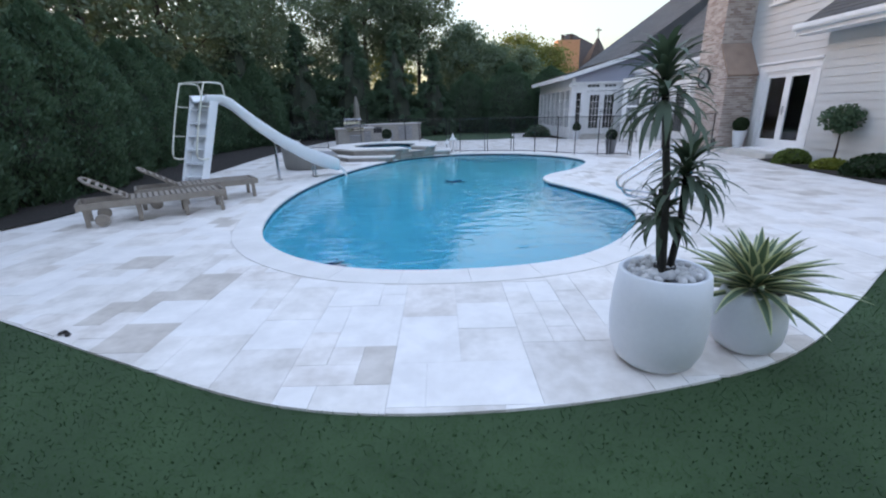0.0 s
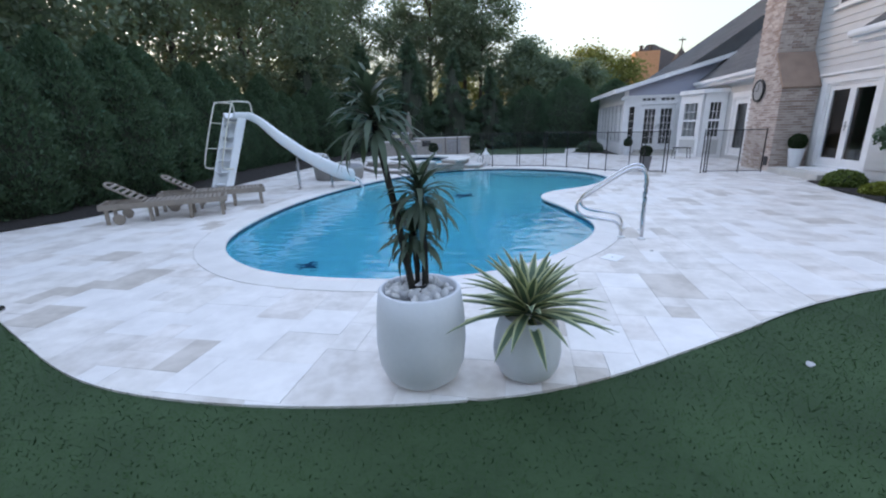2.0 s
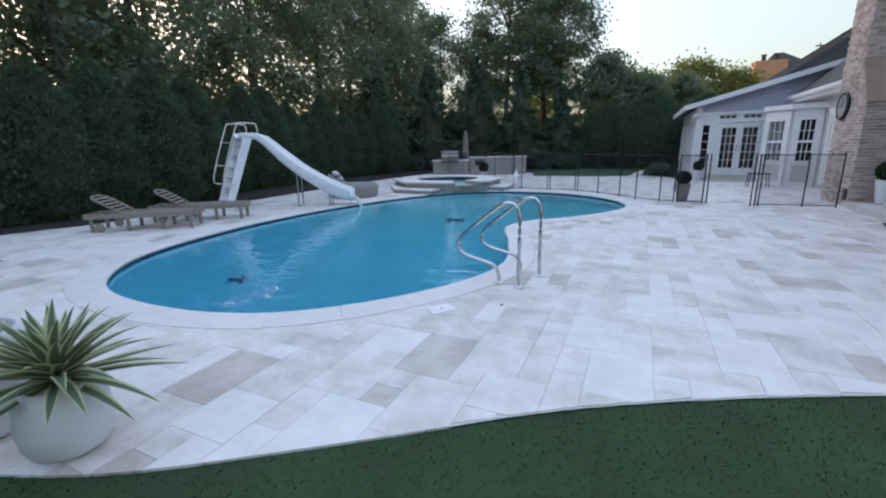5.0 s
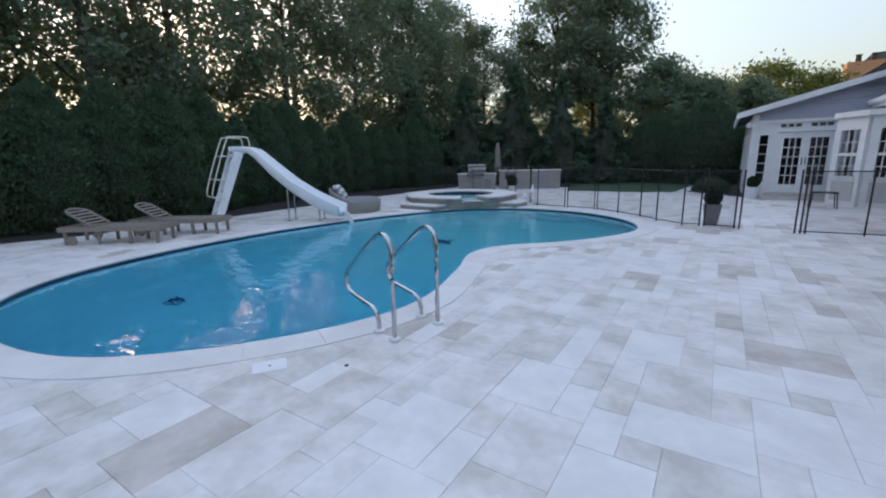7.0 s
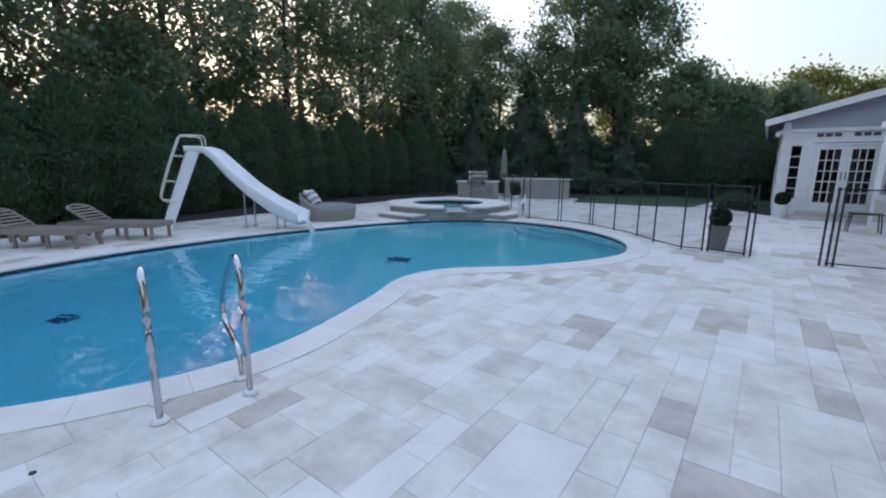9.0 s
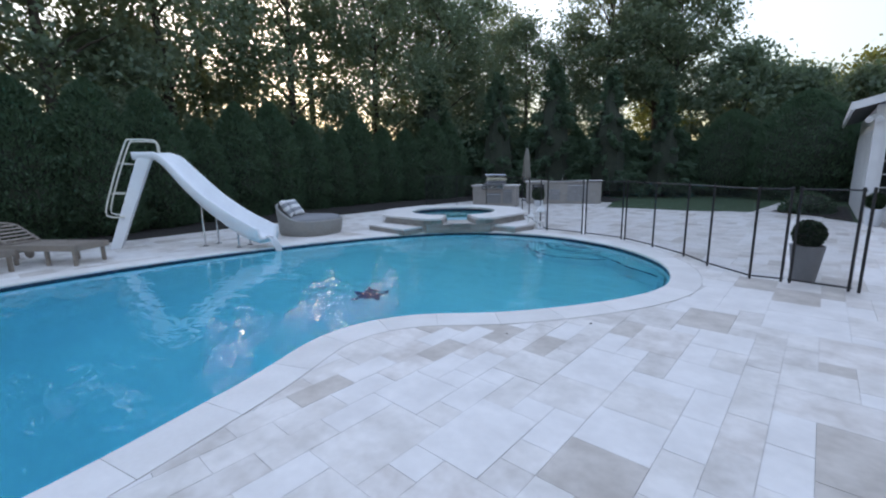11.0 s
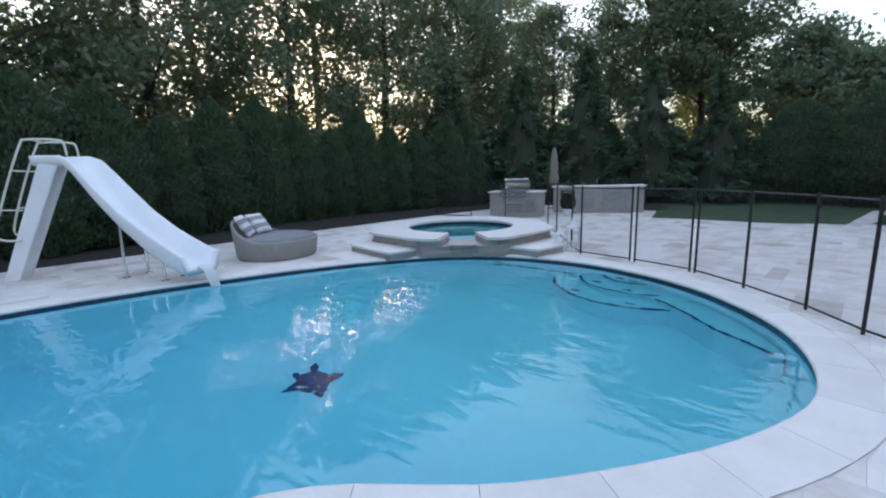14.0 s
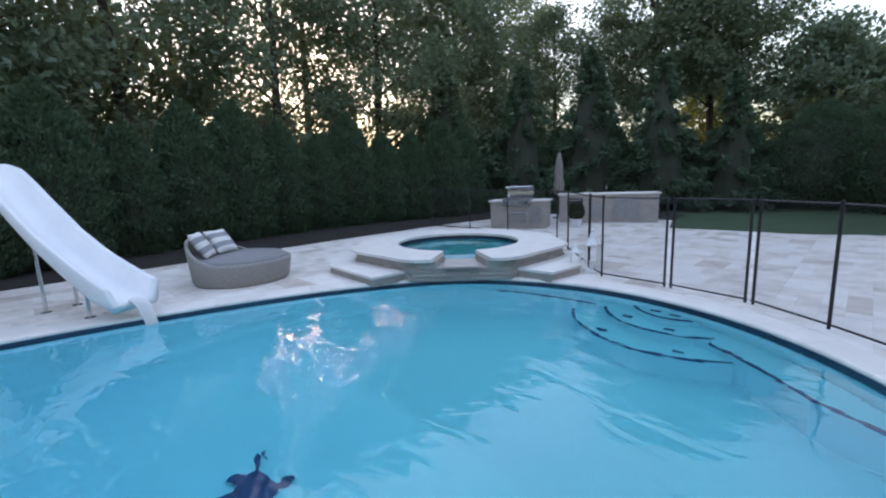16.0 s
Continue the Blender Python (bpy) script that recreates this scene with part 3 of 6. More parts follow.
for i, p in enumerate(plan):
    d = (plan[min(i + 1, len(plan) - 1)] - plan[max(i - 1, 0)]).normalized()
    side_v = Vector((-d.y, d.x, 0))
    w = W + 0.06 * min(max((arc[i] - 2.2) / 1.2, 0), 1)
    zt, zb = top_z[i], bot_z[i]
    zf, zm = zb + 0.3 * (zt - zb), zb + 0.25 * (zt - zb)
    sec = [(-w + 0.06, zb), (-w + 0.01, zm), (-w - 0.02, zt - 0.02), (-w - 0.005, zt), (-w + 0.03, zt), (-w + 0.05, zt - 0.03), (-w + 0.11, zf), (0, zf - 0.015), (w - 0.11, zf),
           (w - 0.05, zt - 0.03), (w - 0.03, zt), (w + 0.005, zt), (w + 0.02, zt - 0.02), (w - 0.01, zm), (w - 0.06, zb)]
    rows.append([bm.verts.new((p.x + side_v.x * y, p.y + side_v.y * y, z)) for y, z in sec])
m_ = len(rows[0])
for r0, r1 in zip(rows, rows[1:]):
    for k in range(m_):
        bm.faces.new((r0[k], r0[(k + 1) % m_], r1[(k + 1) % m_], r1[k]))
bm.faces.new(rows[0])
bm.faces.new(rows[-1])
part("slide_chute", bm, M_WHITE, slide, smooth=True)
# ladder: moulded front panel, two stiles and treads
bm = bmesh.new()
v = [bm.verts.new(p) for p in ((0.13, -0.24, 0.0), (0.13, 0.24, 0.0), (0.86, 0.24, 1.84), (0.86, -0.24, 1.84))]
bm.faces.new(v)
g = bmesh.ops.extrude_face_region(bm, geom=bm.faces[:])
bmesh.ops.translate(bm, verts=[q for q in g["geom"] if isinstance(q, bmesh.types.BMVert)], vec=(0.02, 0, -0.008))
lad = part("ladder", bm, M_WHITE, slide, "white moulded slide ladder", m=LADDER)
for y in (-0.29, 0.24):
    bm = bmesh.new()
    vs = []
    for yy in (y, y + 0.05):
        vs.append([bm.verts.new(p) for p in ((-0.02, yy, 0), (0.17, yy, 0), (0.91, yy, 1.85), (0.90, yy, 1.98), (0.70, yy, 1.98))])
    bm.faces.new(vs[0])
    bm.faces.new(vs[1])
    for k in range(5):
        bm.faces.new((vs[0][k], vs[0][(k + 1) % 5], vs[1][(k + 1) % 5], vs[1][k]))
    bmesh.ops.bevel(bm, geom=bm.edges[:], offset=0.012, segments=2, affect="EDGES")
    part("stile", bm, M_WHITE, lad)
for k in range(6):
    z = 0.28 + 0.28 * k
    x = 0.72 * z / 1.98
    part("tread", box(x, -0.238, z - 0.02, x + 0.155, 0.238, z + 0.015, 0.008), M_WHITE, lad)
for y in (-0.33, 0.33):
    pts = smooth_path([(0.31, y, 0.66), (0.09, y, 0.68), (0.03, y, 0.82), (0.25, y, 1.5), (0.50, y, 2.14), (0.59, y, 2.22), (0.94, y, 2.22), (1.03, y, 2.17), (1.05, y, 1.97)], 6)
    rail = part("guard_rail", tube(pts, 0.017, 8), M_CREAM, slide, "cream tubular guard rail", smooth=True, m=LADDER)
    for z, x in ((1.15, 0.13), (1.75, 0.35)):
        part("bracket", tube([(x, y, z), (x + 0.25, y * 0.9, z - 0.02)], 0.012, 6), M_CREAM, rail)
part("rail_hoop", tube(smooth_path([(0.63, -0.33, 2.22), (0.60, -0.2, 2.23), (0.60, 0.2, 2.23), (0.63, 0.33, 2.22)], 4), 0.015, 8), M_CREAM, slide, smooth=True, m=LADDER)
for px, py, h in ((-3.92, 10.46, 0.86), (-4.07, 10.79, 0.86), (-3.14, 10.83, 0.36), (-3.29, 11.13, 0.36)):
    x, y = px - SLIDE_A.x, py - SLIDE_A.y
    leg = part("support_leg", tube([(x, y, 0), (x, y, h)], 0.022, 8), M_STEEL, slide, "steel support leg")
    part("foot_plate", lathe([(0, 0.012), (0.06, 0.01), (0.06, 0)], 12), M_STEEL, leg, m=Matrix.Translation((x, y, 0)))


bm = bmesh.new()
tip = plan[-1]
for q in range(5):
    s_ = -0.06 + 0.03 * q
    tube(smooth_path([tip + Vector((-0.02 - s_ * 0.4, s_, 0.24)), tip + Vector((0.10, s_ * 0.9 + 0.06, 0.16)), tip + Vector((0.20, s_ * 0.8 + 0.11, -0.10))], 4), 0.02, 6, bm=bm)
part("water_stream", bm, G_STREAM, slide, "thin stream of running water", smooth=True)


# ---- grab rails at the pool edge ----
RAIL_GROUP = "pair of steel pool grab rails"
r_pts = smooth_path([(0.26, 0, 0), (0.26, 0, 0.55), (0.255, 0, 0.80), (0.21, 0, 0.90), (0.12, 0, 0.93), (-0.03, 0, 0.87), (-0.40, 0, 0.60), (-0.56, 0, 0.47), (-0.60, 0, 0.36), (-0.52, 0, 0.27),
                     (-0.28, 0, 0.23), (-0.08, 0, 0.20), (-0.01, 0, 0.11), (0.0, 0, 0.0)], 6)
grab = thing("grab_rail", pose(3.27, 5.89, 0.005, 0, 0, -17), "polished steel pool grab rail set in the coping", "grab rail", RAIL_GROUP)
part("rail_tube", tube(r_pts, 0.021, 12), M_STEEL, grab, smooth=True)
for x in (0.26, 0.0):
    part("escutcheon", lathe([(0, 0.025), (0.03, 0.022), (0.055, 0.008), (0.055, 0)], 20), M_TRIM, grab, "white escutcheon ring", smooth=True, m=Matrix.Translation((x, 0, 0)))
copy_thing(grab, pose(3.39, 6.40, 0.005, 0, 0, -17))


# ---- sun loungers ----
def lounger(m):
    t = thing("sun_lounger", m, "weathered grey teak sun lounger with raised slatted back", "sun lounger", "pair of sun loungers by the slide")
    L, Wd, H = 2.0, 0.66, 0.33
    for y in (-Wd / 2, Wd / 2 - 0.035):
        part("side_rail", box(-L, y, H - 0.07, 0, y + 0.035, H + 0.03, 0.006), M_TEAK, t)
    for x in (-L, -0.035):
        part("end_rail", box(x, -Wd / 2 + 0.036, H - 0.07, x + 0.035, Wd / 2 - 0.036, H + 0.03, 0.006), M_TEAK, t)
    for x in (-L + 0.10, -L + 0.75, -0.62, -0.09):
        for y in (-Wd / 2 + 0.036, Wd / 2 - 0.036 - 0.05):
            part("leg", box(x - 0.03, y, 0, x + 0.03, y + 0.05, H - 0.0, 0.006), M_TEAK, t)
    for k in range(16):
        x = -0.10 - k * 0.078
        part("slat", box(x - 0.055, -Wd / 2 + 0.036, H + 0.005, x, Wd / 2 - 0.036, H + 0.025, 0.004), M_TEAK, t)
    hx = -1.36
    back = part("backrest", box(-0.03, -0.27, -0.012, 0.0, 0.27, 0.012, 0.004), M_TEAK, t, m=Matrix.Translation((hx, 0, H + 0.03)) @ Matrix.Rotation(radians(33), 4, "Y"))
    for y in (-0.29, 0.25):
        part("back_stile", box(-0.50, y, -0.015, 0.0, y + 0.04, 0.02, 0.006), M_TEAK, back)
    for k in range(5):
        part("back_slat", box(-0.13 - k * 0.10, -0.25, -0.005, -0.085 - k * 0.10, 0.25, 0.015, 0.003), M_TEAK, back)
    part("back_top", tube(smooth_path([(-0.49, -0.27, 0), (-0.58, -0.2, 0), (-0.62, 0, 0), (-0.58, 0.2, 0), (-0.49, 0.27, 0)], 4), 0.022, 8), M_TEAK, back)
    for y in (-0.36, 0.33):
        part("wheel", lathe([(0, -0.02), (0.085, -0.02), (0.095, 0), (0.085, 0.02), (0, 0.02)], 20), M_TEAK, t, m=Matrix.Translation((-L + 0.28, y + 0.015, 0.095)) @ Matrix.Rotation(radians(90), 4, "X"))
    return t


l_a = lounger(pose(-3.77, 7.36, 0, 0, 0, 35))
copy_thing(l_a, pose(-3.73, 8.57, 0, 0, 0, 35))


# ---- pool fence ----
FENCE_H = 1.22
fence_label = "black mesh pool safety fence with slim posts"


def fence_run(points, label, double=()):
    f = thing("pool_fence", pose(points[0][0], points[0][1], 0), label, "fence")
    o = Vector((points[0][0], points[0][1], 0))
    loc = [Vector((p[0], p[1], 0)) - o for p in points]
    for i, p in enumerate(loc):
        d = (loc[min(i + 1, len(loc) - 1)] - loc[max(i - 1, 0)]).normalized()
        offs = (-0.045, 0.045) if i in double else (0.0,)
        for q in offs:
            c = p + d * q
            part("post", tube([c, c + Vector((0, 0, FENCE_H + 0.03))], 0.0165, 8), M_BLACK, f)
    for a, b in zip(loc, loc[1:]):
        d = (b - a).normalized()
        a2, b2 = a + d * 0.02, b - d * 0.02
        bm = bmesh.new()
        bm.faces.new([bm.verts.new(q) for q in (a2 + Vector((0, 0, 0.05)), b2 + Vector((0, 0, 0.05)), b2 + Vector((0, 0, FENCE_H)), a2 + Vector((0, 0, FENCE_H)))])
        part("mesh_panel", bm, M_NET, f, "see-through black mesh panel")
        for z in (0.045, FENCE_H - 0.005):
            part("hem", tube([a2 + Vector((0, 0, z)), b2 + Vector((0, 0, z))], 0.012, 6), M_BLACK, f)
    return f


fence_run([(0.40, 17.02), (0.80, 16.62), (1.78, 16.51), (2.74, 16.29), (3.47, 15.76), (4.13, 15.18), (4.58, 14.62), (5.17, 14.10), (5.55, 14.14), (6.2, 14.07)], fence_label, (2, 3, 8, 9))
fence_run([(7.2, 13.92), (7.32, 13.94), (8.2, 14.03), (8.85, 14.1)], "black mesh fence panel beside the open gate", (0,))
fence_run([(0.30, 17.2), (-0.84, 18.58), (-1.48, 19.24), (-3.6, 20.2), (-5.2, 20.4), (-6.8, 20.3)], "black mesh pool fence behind the spa")


# ---- house ----
WX = 10.0
def wall_y(name, x0, x1, y0, y1, z0, z1, openings, label, material, lap=0.19, board_mat=None):
    """A wall along y with its openings (y0, y1, z0, z1), clad on the -x side with lapped boards."""
    w = thing(name, pose(0, 0, 0), label, "wall", kind="structure")
    cuts = sorted({y0, y1, *(v for o in openings for v in o[:2])})
    bm = bmesh.new()
    for a, b in zip(cuts, cuts[1:]):
        zz = z0
        for o in sorted((o for o in openings if o[0] <= a and o[1] >= b), key=lambda o: o[2]):
            if o[2] > zz:
                box(x0, a, zz, x1, b, o[2], bm=bm)
            zz = o[3]
        if zz < z1:
            box(x0, a, zz, x1, b, z1, bm=bm)
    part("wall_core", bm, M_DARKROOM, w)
    z = z0
    while z < z1 - 0.02:
        zt = min(z + lap, z1)
        free = [(y0, y1)]
        for o in openings:
            if o[2] < zt - 0.03 and o[3] > z + 0.03:
                free = [seg for a, b in free for seg in ((a, min(b, o[0])), (max(a, o[1]), b)) if seg[1] - seg[0] > 0.02]
        for a, b in free:
            bm = bmesh.new()
            vs = [[bm.verts.new((x, y, zz)) for x, zz in ((x0 - 0.004, z), (x0 - 0.028, z), (x0 - 0.010, zt), (x0 - 0.004, zt))] for y in (a, b)]
            for j in range(4):
                bm.faces.new((vs[0][j], vs[0][(j + 1) % 4], vs[1][(j + 1) % 4], vs[1][j]))
            bm.faces.new(vs[0])
            bm.faces.new(vs[1])
            part("clapboard", bm, board_mat or M_SIDING, w)
        z += lap
    return w


def french_door(name, m, w, h, leaves, grid, label, glassed=True, side=0.10, rail=0.24):
    """Glazed door set in local x (width) and z, facing -y: frame, leaves with panes, bars, handles."""
    d = thing(name, m, label, "door", kind="structure")
    part("door_frame", box(-0.02, -0.03, 0, 0.05, 0.12, h, 0.004), M_TRIM, d)
    part("door_frame", box(w - 0.05, -0.03, 0, w + 0.02, 0.12, h, 0.004), M_TRIM, d)
    part("door_frame", box(0.052, -0.03, h - 0.06, w - 0.052, 0.12, h, 0.004), M_TRIM, d)
    part("threshold", box(0.052, -0.05, 0, w - 0.052, 0.12, 0.05, 0.004), M_TRIM, d)
    lw = (w - 0.108) / leaves
    for k in range(leaves):
        x = 0.054 + k * lw
        leaf = part("door_leaf", box(x, 0.0, 0.054, x + side, 0.05, h - 0.064), M_TRIM, d)
        part("stile", box(x + lw - side, 0.0, 0.054, x + lw - 0.004, 0.05, h - 0.064), M_TRIM, leaf)
        part("rail", box(x + side + 0.001, 0.002, 0.054, x + lw - side - 0.001, 0.048, 0.054 + rail), M_TRIM, leaf)
        part("rail", box(x + side + 0.001, 0.002, h - 0.064 - side, x + lw - side - 0.001, 0.048, h - 0.064), M_TRIM, leaf)
        gx0, gx1, gz0, gz1 = x + side, x + lw - side, 0.054 + rail, h - 0.064 - side
        part("pane", box(gx0, 0.02, gz0, gx1, 0.028, gz1), G_WINDOW, leaf).visible_shadow = False
        nx, nz = grid
        for i in range(1, nx):
            xx = gx0 + (gx1 - gx0) * i / nx
            part("glazing_bar", box(xx - 0.012, 0.006, gz0, xx + 0.012, 0.019, gz1), M_TRIM, leaf)
        for i in range(1, nz):
            zz = gz0 + (gz1 - gz0) * i / nz
            part("glazing_bar", box(gx0, 0.004, zz - 0.012, gx1, 0.017, zz + 0.012), M_TRIM, leaf)
        hx = x + lw - 0.05 if k == 0 else x + 0.05
        hd = part("door_handle", tube([(hx, -0.045, 0.95), (hx, -0.045, 1.2)], 0.012, 8), M_STEEL, leaf, "steel door handle")
        part("rose", tube([(hx, 0.0, 1.07), (hx, -0.045, 1.07)], 0.02, 8), M_STEEL, hd)
    return d


def casing(parent, w, h, width=0.16, depth=0.05, crown=True):
    for a, b in ((-width, 0.0), (w, w + width)):
        part("casing", box(a, -depth, 0, b, -0.004, h, 0.006), M_TRIM, parent)
    part("head_casing", box(-width - 0.02, -depth - 0.01, h + 0.001, w + width + 0.02, -0.004, h + 0.2, 0.006), M_TRIM, parent)
    if crown:
        part("crown", box(-width - 0.08, -depth - 0.08, h + 0.201, w + width + 0.08, -0.004, h + 0.26, 0.012), M_TRIM, parent)


FACE_W = Matrix.Rotation(radians(-90), 4, "Z")   # local -y turned to world -x
D1 = (11.95, 13.75, 0.20, 2.36)
D2 = (17.9, 19.1, 0.15, 2.3)
wall_y("wall_west", WX, WX + 0.2, 11.2, 16.0, -0.03, 7.4, [D1], "pale grey lapped wooden siding of the two-storey house", M_SIDING)
wall_y("wall_west_low", WX, WX + 0.2, 16.0, 22.2, -0.03, 3.2, [D2], "pale grey siding of the one-storey wing under the roof", M_SIDING)
wall_y("wall_wing", WX - 0.45, WX - 0.25, 4.0, 11.2, -0.03, 3.15, [], "pale grey siding of the side wing beyond the planting bed", M_SIDING)
part("wall_return", box(WX - 0.45, 11.2, -0.03, WX + 0.2, 11.25, 3.15), M_SIDING)["kind"] = "structure"
for nm, bx in (("wall_back", (17.0, 4.0, -0.03, 17.2, 22.2, 7.4)), ("wall_south", (9.75, 3.8, -0.03, 17.2, 4.0, 7.4)), ("wall_north", (10.2, 22.2, -0.03, 17.2, 22.4, 3.2)), ("wall_inner", (12.6, 4.0, 0, 12.7, 22.2, 3.1))):
    tagged(part(nm, box(*bx), M_SIDING if nm != "wall_inner" else M_DARKROOM), "plain wall that closes the house", "wall", kind="structure")
tagged(part("house_floor", box(10.2, 4.0, 0.0, 17.0, 22.2, 0.14), M_DARKROOM), "house floor, coloured dark like an unlit room", "floor", kind="structure")
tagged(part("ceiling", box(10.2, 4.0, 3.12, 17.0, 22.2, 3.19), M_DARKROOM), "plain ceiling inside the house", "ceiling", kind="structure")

d1 = french_door("door_1", Matrix.Translation((WX, D1[1], D1[2])) @ FACE_W, D1[1] - D1[0], D1[3] - D1[2], 2, (1, 1), "white double glazed patio door, closed", side=0.11, rail=0.2)
casing(d1, D1[1] - D1[0], D1[3] - D1[2], 0.22, 0.06)
d2 = french_door("door_2", Matrix.Translation((WX, D2[1], D2[2])) @ FACE_W, D2[1] - D2[0], D2[3] - D2[2], 1, (1, 1), "white single glazed door behind the chimney", side=0.16)
casing(d2, D2[1] - D2[0], D2[3] - D2[2], 0.14, 0.05, False)
tagged(part("door_step", box(9.02, 11.85, -0.01, 9.985, 14.1, 0.15, 0.015), M_CONCRETE), "pale stone landing below the patio door", "step", kind="structure")
tagged(part("door_step", box(9.45, 11.98, 0.151, 9.965, 13.55, 0.20, 0.01), M_TRIM), "white threshold step below the patio door", "step", kind="structure")
w2 = thing("window_upper", Matrix.Translation((WX, 14.0, 4.25)) @ FACE_W, "white framed upstairs window", "window", kind="structure")
part("window_sill", box(-0.1, -0.10, -0.06, 1.2, -0.03, 0.0, 0.01), M_TRIM, w2)
part("window_frame", box(0, -0.05, 0.001, 1.1, -0.03, 1.3), M_TRIM, w2)
part("pane", box(0.08, -0.058, 0.08, 1.02, -0.052, 1.22), M_DARKROOM, w2, "opaque pane coloured dark like the unlit room")


def roof(name, corners, thick, label, rows=0):
    """A roof plane: eave left, eave right, ridge right, ridge left; courses of shingles laid on it."""
    e0, e1, r1, r0 = [Vector(c) for c in corners]
    up = (e1 - e0).cross(r0 - e0).normalized()
    if up.z < 0:
        up = -up
    bm = bmesh.new()
    lo = [bm.verts.new(p - up * thick) for p in (e0, e1, r1, r0)]
    hi = [bm.verts.new(p) for p in (e0, e1, r1, r0)]
    bm.faces.new(lo)
    bm.faces.new(hi)
    for i in range(4):
        bm.faces.new((lo[i], lo[(i + 1) % 4], hi[(i + 1) % 4], hi[i]))
    o = part(name, bm, M_ROOF)
    tagged(o, label, "roof", kind="structure")
    length = (r0 - e0).length
    rows = int(length / 0.16)
    bm = bmesh.new()
    rnd = random.Random(5)
    for k in range(rows):
        t0, t1 = k / rows, min((k + 1.12) / rows, 1)
        a0, a1 = e0.lerp(r0, t0), e1.lerp(r1, t0)
        b0, b1 = e0.lerp(r0, t1), e1.lerp(r1, t1)
        n = max(int((a1 - a0).length / 0.9), 1)
        sh = rnd.random() / n
        us = [0] + [min(max((i + 0.0) / n + sh, 0), 1) for i in range(n)] + [1]
        for u, v in zip(us, us[1:]):
            if v - u < 1e-4:
                continue
            q = [a0.lerp(a1, u) + up * 0.018, a0.lerp(a1, v) + up * 0.018, b0.lerp(b1, v) + up * 0.004, b0.lerp(b1, u) + up * 0.004, a0.lerp(a1, u) + up * 0.002, a0.lerp(a1, v) + up * 0.002]
            vs = [bm.verts.new(p) for p in q]
            bm.faces.new(vs[:4])
            bm.faces.new((vs[4], vs[5], vs[1], vs[0]))
    me = mesh_of(bm, "shingles", M_ROOF)
    s = part("shingles", me, M_ROOF, o)
    s["kind"] = "stuff"
    return o


roof("roof_main", [(9.62, 15.9, 3.12), (9.62, 22.6, 3.12), (15.0, 22.6, 7.9), (15.0, 15.9, 7.9)], 0.12, "dark grey asphalt shingle roof above the low wing")
roof("roof_back", [(20.4, 22.6, 3.12), (20.4, 15.9, 3.12), (15.0, 15.9, 7.9), (15.0, 22.6, 7.9)], 0.12, "dark grey asphalt shingle roof, far slope")
roof("roof_rear", [(9.3, 22.45, 3.91), (9.3, 30.4, 3.91), (17.0, 30.4, 9.3), (17.0, 22.45, 9.3)], 0.12, "dark grey shingle roof of the rear wing")
roof("roof_rear", [(23.0, 30.4, 5.1), (23.0, 22.45, 5.1), (17.0, 22.45, 9.3), (17.0, 30.4, 9.3)], 0.12, "dark grey shingle roof of the rear wing, far slope")
rear = bmesh.new()
gp = [(11.4, -0.03), (22.6, -0.03), (22.6, 5.2), (17.0, 9.12), (11.4, 5.2)]
va = [rear.verts.new((x, 22.62, z)) for x, z in gp]
vb = [rear.verts.new((x, 30.0, z)) for x, z in gp]
rear.faces.new(va)
rear.faces.new(vb)
for j in range(5):
    rear.faces.new((va[j], va[(j + 1) % 5], vb[(j + 1) % 5], vb[j]))
tagged(part("wall_rear", rear, M_SIDING), "plain grey wall of the rear wing", "wall", kind="structure")
fill = bmesh.new()
gp = [(9.35, 3.0), (17.0, 7.0), (17.0, 9.15), (9.35, 3.80)]
va = [fill.verts.new((x, 22.48, z)) for x, z in gp]
vb = [fill.verts.new((x, 22.6, z)) for x, z in gp]
fill.faces.new(va)
fill.faces.new(vb)
for j in range(4):
    fill.faces.new((va[j], va[(j + 1) % 4], vb[(j + 1) % 4], vb[j]))
tagged(part("roof_flank", fill, M_ROOF), "dark shingled flank between the two roofs", "roof", kind="structure")
roof("roof_wing", [(9.0, 4.0, 3.28), (9.0, 11.55, 3.28), (10.0, 11.55, 4.0), (10.0, 4.0, 4.0)], 0.1, "dark shingle roof over the side wing")
tagged(part("roof_upper", box(9.7, 3.7, 7.4, 17.4, 16.3, 7.6), M_ROOF), "flat edge of the upper roof", "roof", kind="structure")
gab = bmesh.new()
gp = [(9.95, 3.2), (20.0, 3.2), (15.0, 7.75)]
va = [gab.verts.new((x, 22.2, z)) for x, z in gp]
vb = [gab.verts.new((x, 22.4, z)) for x, z in gp]
gab.faces.new(va)
gab.faces.new(vb)
for j in range(3):
    gab.faces.new((va[j], va[(j + 1) % 3], vb[(j + 1) % 3], vb[j]))
tagged(part("gable_wall", gab, M_SIDING), "grey siding under the roof edge", "wall", kind="structure")
